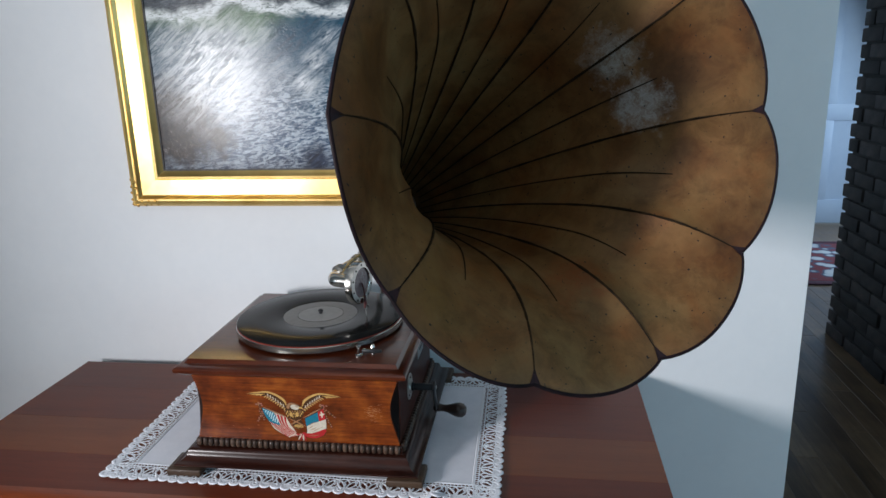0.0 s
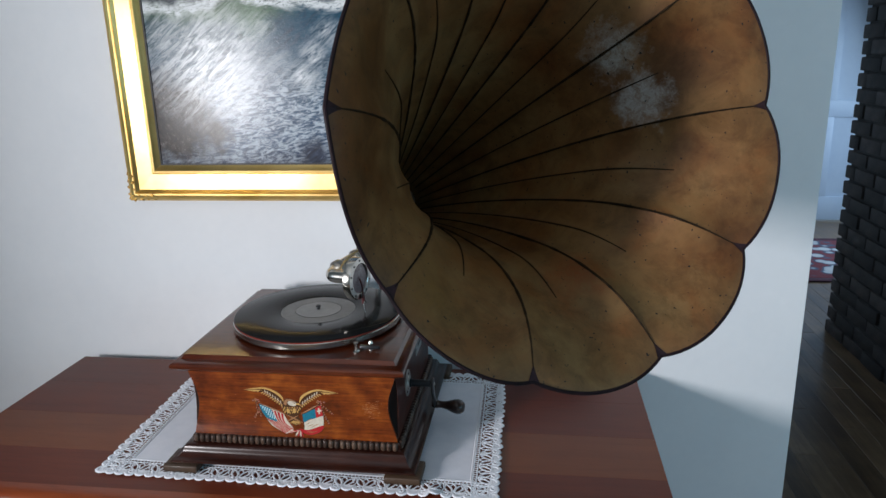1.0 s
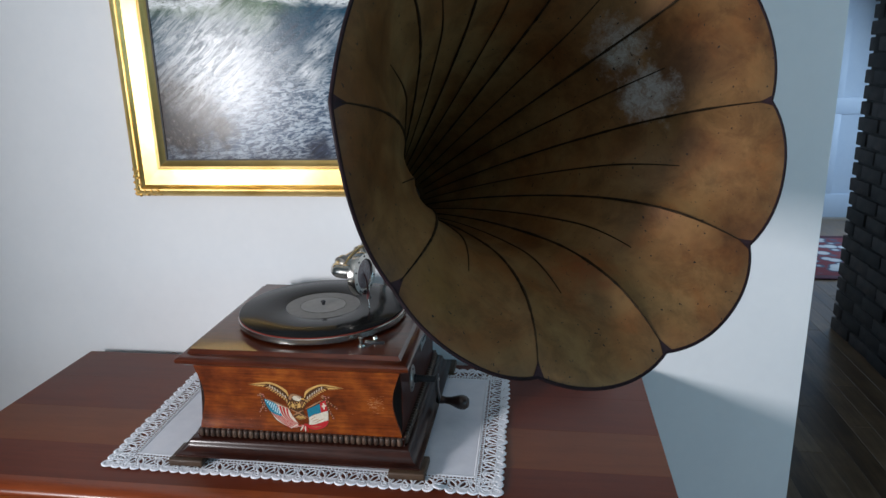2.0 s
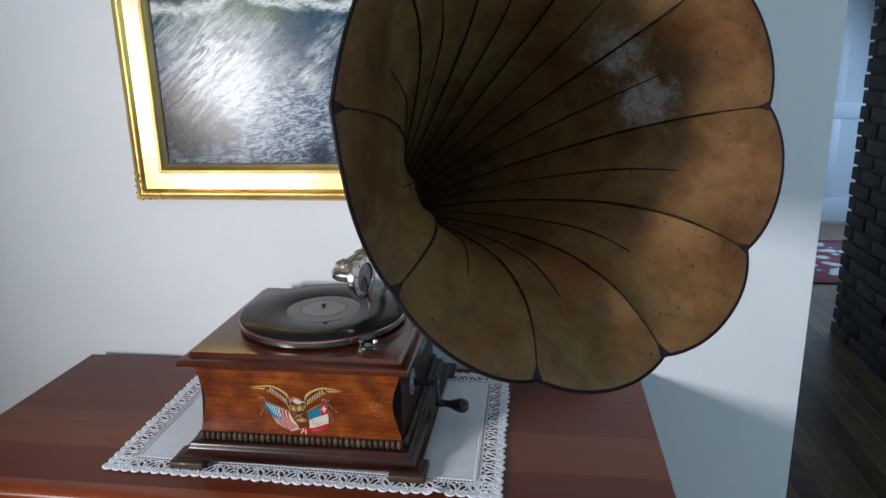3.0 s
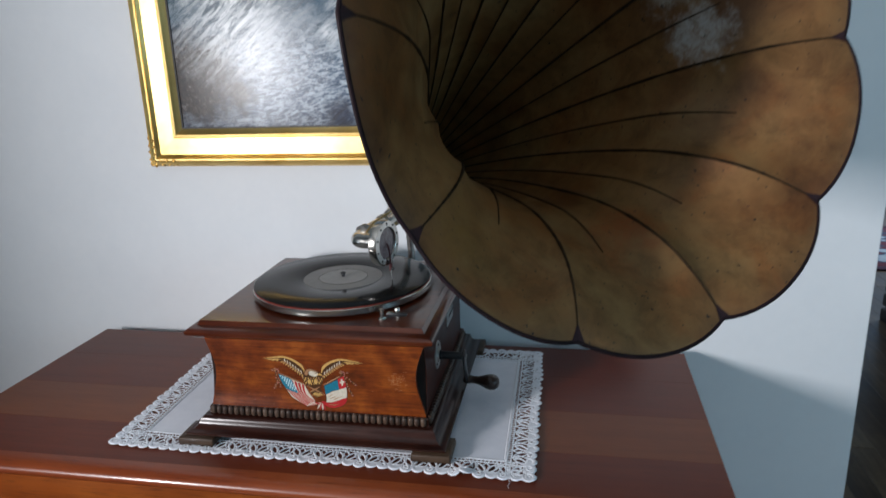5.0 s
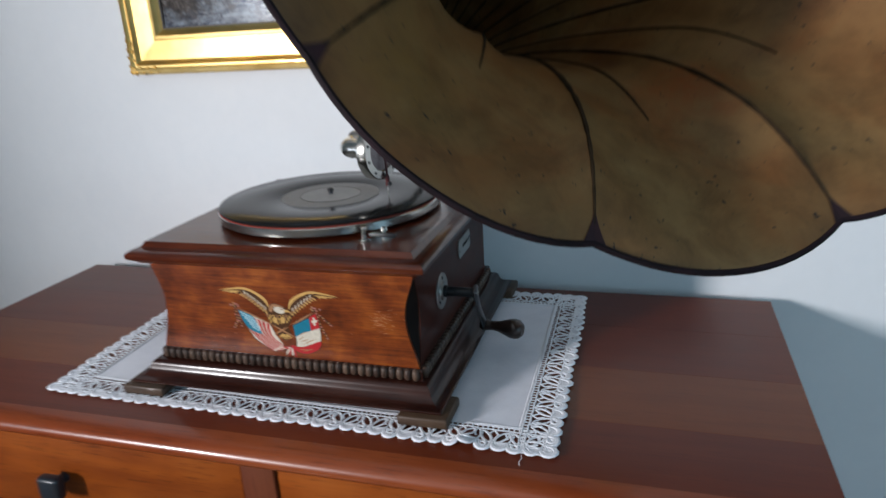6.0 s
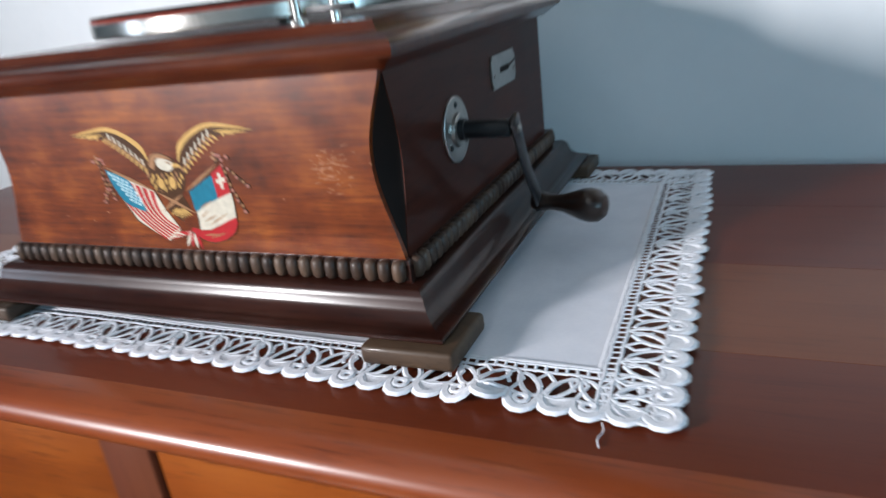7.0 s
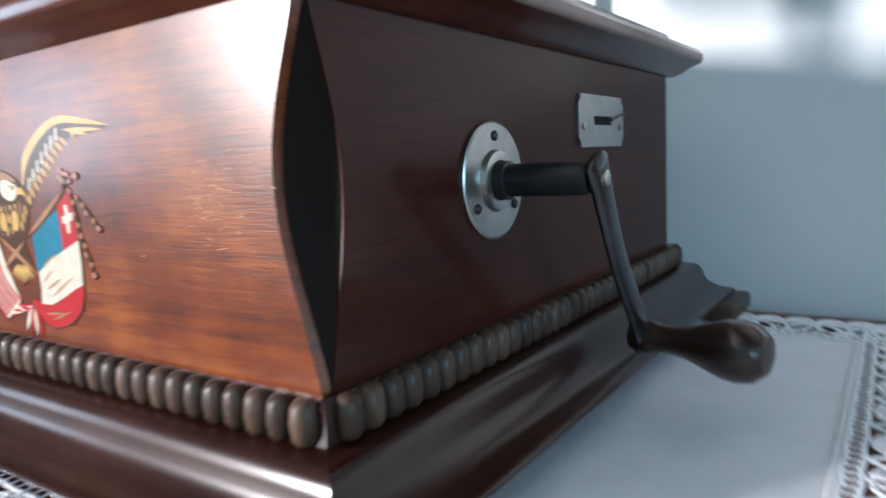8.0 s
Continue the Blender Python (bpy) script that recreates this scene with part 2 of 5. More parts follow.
def horn_paint():
    """Old ochre-olive paint: rust bloom, dark streaks towards the neck, chalky scuffs, black chips."""
    m, n, l, b = material("aged_ochre_paint", 0.50, 0.0, 0.0, 0.28)
    v = coords(n, l)
    slow = noise_tex(n, l, v, 7, 4, 0.6, 0.4)
    fine = noise_tex(n, l, v, 60, 5, 0.65)
    rust = noise_tex(n, l, coords(n, l, (1, 1, 1), (20, 40, 10)), 11, 5, 0.6, 0.8)
    chips = noise_tex(n, l, v, 190, 2, 0.5)
    col = ramp(n, l, slow, [(0.36, (0.120, 0.050, 0.014)), (0.50, (0.180, 0.090, 0.030)), (0.66, (0.195, 0.112, 0.042))])
    col = mix(n, l, ramp(n, l, rust, [(0.50, (0, 0, 0)), (0.70, (0.65, 0.65, 0.65))]), col, (0.170, 0.056, 0.012))
    dirt = noise_tex(n, l, v, 22, 6, 0.7, 0.5)
    col = mix(n, l, 0.75, col, ramp(n, l, dirt, [(0.34, (0.50, 0.46, 0.40)), (0.56, (1, 1, 1))]), "MULTIPLY")
    col = mix(n, l, 0.5, col, ramp(n, l, fine, [(0.3, (0.7, 0.68, 0.62)), (0.6, (1, 1, 1))]), "MULTIPLY")
    for at, r0, r1, c in (((0.431, -0.262, 0.366), 0.006, 0.055, (0.20, 0.055, 0.012)), ((0.302, -0.318, 0.396), 0.0, 0.055, (0.16, 0.060, 0.015)), ((0.268, -0.442, 0.401), 0.0, 0.06, (0.17, 0.085, 0.020)),
                          ((0.481, -0.132, 0.635), 0.012, 0.044, (0.36, 0.35, 0.32)), ((0.522, -0.132, 0.574), 0.024, 0.044, (0.34, 0.33, 0.31))):
        rub = ramp(n, l, noise_tex(n, l, coords(n, l, (40, 40, 40), (25, 0, 35)), 2.6, 8, 0.8, 1.0), [(0.38, (0.20, 0.20, 0.20)), (0.58, (0.9, 0.9, 0.9))])
        col = mix(n, l, maths(n, l, "MULTIPLY", blob(n, l, at, r0, r1, 0.07), rub), col, c)
    col = mix(n, l, ramp(n, l, chips, [(0.705, (0, 0, 0)), (0.725, (1, 1, 1))]), col, (0.012, 0.010, 0.009))
    l.new(col, b.inputs["Base Color"])
    rough_from(n, l, b, fine, 0.42, 0.64)
    bump(n, l, b, maths(n, l, "ADD", slow, maths(n, l, "MULTIPLY", fine, 0.3)), 0.25, 0.002)
    return m


def sea_picture():
    """A storm wave in oils: slate sea above, a green breaking crest, blue trough, white spray with painted-in glare,
    and dark rocks.
    """
    m, n, l, b = material("oil_seascape", 0.50, 0, 0.42, 0.06)
    b.inputs["Coat Roughness"].default_value = 0.20
    sep = n.new("ShaderNodeSeparateXYZ")
    l.new(coords(n, l), sep.inputs[0])
    x, z = sep.outputs[0], sep.outputs[2]
    v = coords(n, l)
    big = noise_tex(n, l, v, 9, 4, 0.6, 0.6)
    strokes = noise_tex(n, l, streaks(n, l, 8, 26, 95), 1.5, 9, 0.78, 1.2)
    slant = noise_tex(n, l, streaks(n, l, 38, 11, 62), 1.5, 8, 0.74, 0.9)
    craggy = noise_tex(n, l, streaks(n, l, -58, 38, 60), 1.5, 9, 0.80, 1.6)
    zz = maths(n, l, "ADD", z, maths(n, l, "MULTIPLY", maths(n, l, "SUBTRACT", big, 0.5), 0.07))
    col = ramp(n, l, maths(n, l, "MULTIPLY", zz, 2.0), [
        (0.02, (0.008, 0.018, 0.050)), (0.10, (0.026, 0.062, 0.125)), (0.26, (0.014, 0.056, 0.115)), (0.40, (0.006, 0.058, 0.105)),
        (0.56, (0.005, 0.060, 0.085)), (0.62, (0.045, 0.115, 0.040)), (0.67, (0.022, 0.036, 0.046)), (0.95, (0.05, 0.062, 0.075))])
    col = mix(n, l, maths(n, l, "MULTIPLY", blob(n, l, (0.38, -0.006, 0.240), 0.06, 0.16, 0.06), 0.95), col, (0.002, 0.058, 0.110))
    col = mix(n, l, maths(n, l, "MULTIPLY", blob(n, l, (0.225, -0.006, 0.297), 0.012, 0.060, 0.04), 0.85), col, (0.070, 0.150, 0.075))
    # brushed darks and lights that follow the wave's slope
    col = mix(n, l, 0.85, col, ramp(n, l, slant, [(0.34, (0.35, 0.40, 0.45)), (0.50, (1, 1, 1)), (0.66, (1.0, 1.0, 1.0))]), "MULTIPLY")
    lowfoam = ramp(n, l, strokes, [(0.46, (0, 0, 0)), (0.56, (1, 1, 1))])
    lowz = ramp(n, l, zz, [(0.0, (0.45, 0.45, 0.45)), (0.04, (0.8, 0.8, 0.8)), (0.13, (0.8, 0.8, 0.8)), (0.19, (0.25, 0.25, 0.25)), (0.26, (0.04, 0.04, 0.04)), (0.34, (0.04, 0.04, 0.04)), (0.40, (0.28, 0.28, 0.28))])
    col = mix(n, l, mix(n, l, 1.0, lowfoam, lowz, "MULTIPLY"), col, (0.52, 0.60, 0.67))
    rockc = ramp(n, l, craggy, [(0.42, (0.006, 0.005, 0.006)), (0.52, (0.034, 0.024, 0.018)), (0.60, (0.10, 0.08, 0.07)), (0.68, (0.50, 0.50, 0.51))])
    col = mix(n, l, blob(n, l, (0.040, -0.006, 0.095), 0.060, 0.115, 0.10), col, rockc)
    col = mix(n, l, blob(n, l, (0.125, -0.006, 0.070), 0.012, 0.050, 0.07), col, rockc)
    for at, r0, r1 in (((0.335, -0.006, 0.018), 0.015, 0.045), ((0.46, -0.006, 0.03), 0.03, 0.08)):
        col = mix(n, l, blob(n, l, at, r0, r1, 0.05), col, ramp(n, l, slant, [(0.42, (0.006, 0.010, 0.022)), (0.58, (0.030, 0.045, 0.085)), (0.66, (0.35, 0.40, 0.46))]))
    # white spray; its largest patch also paints in the varnish's window glare
    spray = ramp(n, l, slant, [(0.42, (0, 0, 0)), (0.58, (1, 1, 1))])
    where = maths(n, l, "MAXIMUM", blob(n, l, (0.125, -0.006, 0.205), 0.035, 0.15, 0.09), maths(n, l, "MULTIPLY", blob(n, l, (0.05, -0.006, 0.25), 0.0, 0.10, 0.08), 0.7))
    for at, r1, k in (((0.325, -0.006, 0.175), 0.045, 1.0), ((0.350, -0.006, 0.215), 0.040, 0.9), ((0.378, -0.006, 0.255), 0.036, 0.8), ((0.245, -0.006, 0.270), 0.035, 0.55), ((0.275, -0.006, 0.19), 0.05, 0.4)):
        where = maths(n, l, "MAXIMUM", where, maths(n, l, "MULTIPLY", blob(n, l, at, 0.0, r1, 0.03), k))
    col = mix(n, l, maths(n, l, "MULTIPLY", where, spray), col, (0.74, 0.77, 0.79))
    # the crest
    peak = blob(n, l, (0.205, -0.006, 0.33), 0.0, 0.14, 0.0)
    cz = maths(n, l, "SUBTRACT", zz, maths(n, l, "ADD", 0.312, maths(n, l, "MULTIPLY", peak, 0.026)))
    col = mix(n, l, ramp(n, l, cz, [(0.004, (0, 0, 0)), (0.016, (0.9, 0.9, 0.9))]), col, ramp(n, l, strokes, [(0.40, (0.022, 0.030, 0.040)), (0.54, (0.065, 0.080, 0.098)), (0.64, (0.20, 0.23, 0.25))]))
    crest = ramp(n, l, maths(n, l, "ABSOLUTE", cz), [(0.004, (1, 1, 1)), (0.014, (0, 0, 0))])
    col = mix(n, l, mix(n, l, 1.0, crest, ramp(n, l, strokes, [(0.38, (0, 0, 0)), (0.5, (1, 1, 1))]), "MULTIPLY"), col, (0.70, 0.74, 0.75))
    l.new(col, b.inputs["Base Color"])
    weave = noise_tex(n, l, coords(n, l, (260, 200, 420)), 1.0, 2)
    h = maths(n, l, "ADD", maths(n, l, "MULTIPLY", slant, 0.4), maths(n, l, "ADD", maths(n, l, "MULTIPLY", weave, 1.2), maths(n, l, "MULTIPLY", craggy, 0.3)))
    rough_from(n, l, b, strokes, 0.36, 0.50)
    bump(n, l, b, h, 0.13, 0.0014)
    l.new(b.inputs["Normal"].links[0].from_socket, b.inputs["Coat Normal"])
    return m


def rug_pattern():
    m, n, l, b = material("woven_rug", 0.95)
    v = coords(n, l)
    t = n.new("ShaderNodeTexVoronoi")
    t.inputs["Scale"].default_value = 9
    l.new(v, t.inputs["Vector"])
    col = ramp(n, l, t.outputs["Distance"], [(0.25, (0.50, 0.50, 0.50)), (0.40, (0.42, 0.44, 0.46)), (0.46, (0.05, 0.09, 0.14)), (0.6, (0.16, 0.03, 0.04))])
    l.new(col, b.inputs["Base Color"])
    bump(n, l, b, noise_tex(n, l, v, 300, 2), 0.6, 0.003)
    return m


RECORD = shellac()
GILT = gilt("bright_gilt", (0.56, 0.35, 0.10), (0.78, 0.56, 0.22), 0.33)
GILTDARK = gilt("aged_gilt", (0.20, 0.10, 0.02), (0.55, 0.32, 0.08), 0.36)
SEA = sea_picture()
RUG = rug_pattern()
HORN = horn_paint()
HORNBACK = speckled("dark_green_horn_back", (0.012, 0.016, 0.010), (0.03, 0.034, 0.022), 12, 0.5, bumpy=0.1)
RIMP = speckled("dark_purple_rim", (0.006, 0.004, 0.005), (0.017, 0.008, 0.011), 40, 0.6, bumpy=0.3, spec=0.15)
SEAMP = speckled("black_seam", (0.005, 0.004, 0.003), (0.040, 0.024, 0.012), 55, 0.7, bumpy=0.5, spec=0.1)
PLUM = speckled("plum_touch_up", (0.012, 0.006, 0.007), (0.034, 0.012, 0.015), 70, 0.6, spec=0.2)


def decal(name, c):
    return speckled(name, tuple(q * 0.78 for q in c), c, 260, 0.34, coat=0.25, bumpy=0.05, spec=0.2)


D_GOLD = decal("decal_gold", (0.56, 0.34, 0.11))
D_BROWN = decal("decal_brown", (0.060, 0.024, 0.009))
D_WHITE = decal("decal_cream", (0.58, 0.53, 0.43))
D_RED = decal("decal_red", (0.40, 0.020, 0.024))
D_BLUE = decal("decal_blue", (0.012, 0.155, 0.235))
D_PALE = decal("decal_pale_blue", (0.48, 0.66, 0.70))
D_TAN = decal("decal_tan", (0.33, 0.17, 0.085))
D_ROSE = decal("decal_dusty_rose", (0.36, 0.15, 0.12))

# ---------------------------------------------------------------- mesh tools
ORIGIN = {}


def thing(name, at, label, category, group="", kind=""):
    ob = new(name)
    ob.empty_display_size = 0.05
    ob.location = Vector(at) * PLAN
    ORIGIN[ob.name] = Vector(at)
    return tagged(ob, label, category, group, kind)


def smooth(bm, angle=35):
    lim = radians(angle)
    for f in bm.faces:
        f.smooth = True
    for e in bm.edges:
        e.smooth = len(e.link_faces) == 2 and e.calc_face_angle(0) < lim


def part(name, bm, mat, parent=None, label="", angle=35):
    """One bmesh in plan units as one mesh object, under a thing or a part."""
    bmesh.ops.recalc_face_normals(bm, faces=bm.faces)
    smooth(bm, angle)
    org = ORIGIN[parent.name] if parent else Vector((0, 0, 0))
    bmesh.ops.translate(bm, verts=bm.verts, vec=-org)
    bmesh.ops.scale(bm, verts=bm.verts, vec=(PLAN, PLAN, PLAN))
    me = bpy.data.meshes.new(name)
    bm.to_mesh(me)
    bm.free()
    me.materials.append(mat)
    ob = new(name, me)
    ob.parent = parent
    ORIGIN[ob.name] = org
    return tagged(ob, label)


def piece(name, me, at, parent, rot=None, scale=None):
    """An object of its own on a shared mesh."""
    ob = new(name, me)
    ob.parent = parent
    ob.location = (Vector(at) - ORIGIN[parent.name]) * PLAN
    if rot:
        ob.rotation_euler = rot
    if scale:
        ob.scale = scale
    return ob


def mesh_of(name, bm, mat, angle=35):
    bmesh.ops.scale(bm, verts=bm.verts, vec=(PLAN, PLAN, PLAN))
    bmesh.ops.recalc_face_normals(bm, faces=bm.faces)
    smooth(bm, angle)
    me = bpy.data.meshes.new(name)
    bm.to_mesh(me)
    bm.free()
    me.materials.append(mat)
    return me


def box(x0, x1, y0, y1, z0, z1, bev=0.0, seg=2, bm=None):
    bm = bm or bmesh.new()
    made = bmesh.ops.create_cube(bm, size=1)["verts"]
    bmesh.ops.transform(bm, verts=made, matrix=Matrix.Translation(((x0 + x1) / 2, (y0 + y1) / 2, (z0 + z1) / 2)) @ Matrix.Diagonal((x1 - x0, y1 - y0, z1 - z0, 1)))
    if bev:
        edges = list({e for v in made for e in v.link_edges})
        bmesh.ops.bevel(bm, geom=edges, offset=bev, segments=seg, affect="EDGES", profile=0.5)
    return bm


def tube(points, radius, sides=10, bm=None, close=False, flat=1.0, up=None):
    """A round bar along points; radius is a number or one for each point. flat squeezes it along its second axis."""
    bm = bm or bmesh.new()
    pts = [Vector(p) for p in points]
    n = len(pts)
    rad = radius if isinstance(radius, (list, tuple)) else [radius] * n
    rings, ref = [], Vector(up) if up else None
    for i, p in enumerate(pts):
        a = pts[(i - 1) % n] if close or i else p
        b = pts[(i + 1) % n] if close or i < n - 1 else p
        d = (b - a).normalized()
        if ref is None:
            ref = Vector((0, 0, 1)) if abs(d.z) < 0.9 else Vector((1, 0, 0))
        s = d.cross(ref).normalized()
        w = s.cross(d).normalized()
        if not up:
            ref = w
        rings.append([bm.verts.new(p + rad[i] * (math.cos(q) * s + flat * math.sin(q) * w)) for q in [k * math.tau / sides for k in range(sides)]])
    for i in range(n if close else n - 1):
        a, b = rings[i], rings[(i + 1) % n]
        for k in range(sides):
            bm.faces.new((a[k], a[(k + 1) % sides], b[(k + 1) % sides], b[k]))
    if not close:
        bm.faces.new(rings[0][::-1])
        bm.faces.new(rings[-1])
    return bm


def lathe(profile, at, axis=(0, 0, 1), sides=48, bm=None):
    """A turned solid: profile rows of (radius, height along the axis)."""
    bm = bm or bmesh.new()
    turn = Vector((0, 0, 1)).rotation_difference(Vector(axis).normalized()).to_matrix()
    at = Vector(at)
    rings = []
    for r, h in profile:
        if r < 1e-6:
            rings.append([bm.verts.new(at + turn @ Vector((0, 0, h)))])
        else:
            rings.append([bm.verts.new(at + turn @ Vector((r * math.cos(q), r * math.sin(q), h))) for q in [k * math.tau / sides for k in range(sides)]])
    for a, b in zip(rings, rings[1:]):
        for k in range(sides):
            j = (k + 1) % sides
            if len(a) == 1 and len(b) == 1:
                continue
            if len(a) == 1:
                bm.faces.new((a[0], b[j], b[k]))
            elif len(b) == 1:
                bm.faces.new((a[k], a[j], b[0]))
            else:
                bm.faces.new((a[k], a[j], b[j], b[k]))
    for ring in (rings[0], rings[-1]):
        if len(ring) > 1:
            bm.faces.new(ring)
    return bm


def moulding(x0, x1, y0, y1, profile, bm=None):
    """A moulding mitred round a rectangle: profile rows of (how far out, z). Top and bottom are closed."""
    bm = bm or bmesh.new()
    rings = [[bm.verts.new(p) for p in ((x0 - o, y0 - o, z), (x1 + o, y0 - o, z), (x1 + o, y1 + o, z), (x0 - o, y1 + o, z))] for o, z in profile]
    for a, b in zip(rings, rings[1:]):
        for k in range(4):
            bm.faces.new((a[k], a[(k + 1) % 4], b[(k + 1) % 4], b[k]))
    bm.faces.new(rings[0])
    bm.faces.new(rings[-1])
    return bm


def plate(outline, depth, plane, bm=None):
    """A flat shape cut from a board: outline of (u, v); plane maps (u, v, w) to the world."""
    bm = bm or bmesh.new()
    a = [bm.verts.new(plane(u, v, 0)) for u, v in outline]
    b = [bm.verts.new(plane(u, v, depth)) for u, v in outline]
    bm.faces.new(a)
    bm.faces.new(b[::-1])
    for k in range(len(a)):
        j = (k + 1) % len(a)
        bm.faces.new((a[k], b[k], b[j], a[j]))
    return bm


def spline(points, steps=8):
    """Catmull-Rom through the points."""
    p = [Vector(q) for q in points]
    p = [2 * p[0] - p[1]] + p + [2 * p[-1] - p[-2]]
    out = []
    for i in range(1, len(p) - 2):
        for s in range(steps):
            t = s / steps
            out.append(0.5 * (2 * p[i] + (p[i + 1] - p[i - 1]) * t + (2 * p[i - 1] - 5 * p[i] + 4 * p[i + 1] - p[i + 2]) * t * t + (3 * p[i] - p[i - 1] - 3 * p[i + 1] + p[i + 2]) * t ** 3))
    return out + [p[-2]]


def structure(name, bm, mat, label):
    return tagged(part(name, bm, mat), label, "", "", "structure")


# ---------------------------------------------------------------- the rooms
WALL_Y, CORNER_X, LEFT_X, REAR_Y, TOP_Z = 1.285, 0.578, -1.5, -2.8, 2.80
structure("wall_north", box(LEFT_X, CORNER_X, WALL_Y, WALL_Y + 0.12, 0, TOP_Z, 0.004), WALL, "smooth white painted wall behind the dresser")
# left wall with two window openings
WEST_OPENINGS = ((-0.875, -0.635, 1.22, 1.58), (0.11, 0.33, 0.96, 1.22))
bm = box(LEFT_X - 0.15, LEFT_X, REAR_Y - 0.15, -0.875, 0, TOP_Z)
box(LEFT_X - 0.15, LEFT_X, -0.635, 0.11, 0, TOP_Z, bm=bm)
box(LEFT_X - 0.15, LEFT_X, 0.33, WALL_Y + 0.12, 0, TOP_Z, bm=bm)
for y0, y1, z0, z1 in WEST_OPENINGS:
    box(LEFT_X - 0.15, LEFT_X, y0, y1, 0, z0, bm=bm)
    box(LEFT_X - 0.15, LEFT_X, y0, y1, z1, TOP_Z, bm=bm)
structure("wall_west", bm, WALLB, "unseen wall in darkened paint with two small window openings")
bm = box(LEFT_X, 2.30, REAR_Y - 0.15, REAR_Y, 0, TOP_Z)
box(3.70, 4.2, REAR_Y - 0.15, REAR_Y, 0, TOP_Z, bm=bm)
box(2.30, 3.70, REAR_Y - 0.15, REAR_Y, 0, 0.92, bm=bm)
box(2.30, 3.70, REAR_Y - 0.15, REAR_Y, 2.28, TOP_Z, bm=bm)
structure("wall_south", bm, WALLB, "unseen wall in darkened paint with an added wide window opening")
bm = box(4.05, 4.2, REAR_Y, -1.30, 0, TOP_Z)
box(4.05, 4.2, 0.10, 6.5, 0, TOP_Z, bm=bm)
box(4.05, 4.2, -1.30, 0.10, 0, 0.92, bm=bm)
box(4.05, 4.2, -1.30, 0.10, 2.28, TOP_Z, bm=bm)
structure("wall_east", bm, WALLB, "unseen wall in darkened paint with an added wide window opening")
bm = box(0.46, 2.10, 6.35, 6.5, 0, TOP_Z)
box(3.0, 4.05, 6.35, 6.5, 0, TOP_Z, bm=bm)
box(2.10, 3.0, 6.35, 6.5, 2.05, TOP_Z, bm=bm)
structure("wall_far", bm, WALL, "white wall at the end of the hallway")
structure("wall_hall", box(0.34, 0.46, WALL_Y + 0.12, 6.5, 0, TOP_Z), WALL, "white hallway wall behind the painting wall")
bm = box(LEFT_X - 0.15, -0.10, REAR_Y - 0.15, 6.6, TOP_Z, TOP_Z + 0.1)
box(1.30, 4.2, REAR_Y - 0.15, 6.6, TOP_Z, TOP_Z + 0.1, bm=bm)
box(-0.10, 1.30, REAR_Y - 0.15, -2.55, TOP_Z, TOP_Z + 0.1, bm=bm)
box(-0.10, 1.30, -1.35, 6.6, TOP_Z, TOP_Z + 0.1, bm=bm)
structure("ceiling", bm, CEIL, "unseen plain ceiling, darkened, with an added roof light")


def window(name, x0, x1, y0, y1, z0, z1, label):
    """A white sash with a cross of glazing bars, in an opening of a wall that runs along x or y."""
    w = thing(name, ((x0 + x1) / 2, (y0 + y1) / 2, z0), label, "window", "", "structure")
    along = x1 - x0 > y1 - y0
    f = 0.05
    for a0, a1, b0, b1 in ((0, 1, 0, f), (0, 1, -f, 0), (0, f, f, -f), (-f, 0, f, -f)):
        lo, hi = (x0, x1) if along else (y0, y1)
        p0 = lo + a0 if a0 >= 0 else hi + a0
        p1 = hi if (a1 == 1 or a1 == 0) else lo + a1
        q0 = z0 + b0 if b0 >= 0 else z1 + b0
        q1 = z1 if b1 == 0 else (z0 + b1 if b1 > 0 else z1 + b1)
        part("window_frame", box(p0, p1, y0, y1, q0, q1, 0.004) if along else box(x0, x1, p0, p1, q0, q1, 0.004), GLASSW, w)
    cz, ca = (z0 + z1) / 2, ((x0 + x1) / 2 if along else (y0 + y1) / 2)
    if along:
        part("glazing_bar", box(x0 + f, x1 - f, y0 + 0.01, y1 - 0.01, cz - 0.015, cz + 0.015), GLASSW, w)
        part("glazing_bar", box(ca - 0.015, ca + 0.015, y0 + 0.012, y1 - 0.012, z0 + f, z1 - f), GLASSW, w)
    else:
        part("glazing_bar", box(x0 + 0.01, x1 - 0.01, y0 + f, y1 - f, cz - 0.015, cz + 0.015), GLASSW, w)
        part("glazing_bar", box(x0 + 0.012, x1 - 0.012, ca - 0.015, ca + 0.015, z0 + f, z1 - f), GLASSW, w)
    return w


window("window_1", LEFT_X - 0.12, LEFT_X - 0.07, -0.875, -0.635, 1.22, 1.58, "small white framed window in the darkened unseen wall")
window("window_2", LEFT_X - 0.12, LEFT_X - 0.07, 0.11, 0.33, 0.96, 1.22, "small low white framed window in the darkened unseen wall")
# sashes of the added fill lights, out of view
window("fill_window_3", 2.30, 3.70, REAR_Y - 0.12, REAR_Y - 0.07, 0.92, 2.28, "unseen wide white framed window, added for fill light")

window("fill_window_4", 4.12, 4.17, -1.30, 0.10, 0.92, 2.28, "unseen wide white framed window, added for fill light")

# the hall door: stiles, rails and sunk panels
hall_door = thing("door_1", (2.55, 6.4, 0), "closed white panelled hall door with blue light in its paint", "door", "", "structure")
part("door_leaf", box(2.12, 2.98, 6.40, 6.43, 0.01, 2.04), DOORP, hall_door)
for z0, z1 in ((0.01, 0.22), (0.92, 1.06), (1.90, 2.04)):
    part("rail", box(2.12, 2.98, 6.385, 6.40, z0, z1, 0.003), DOORP, hall_door)
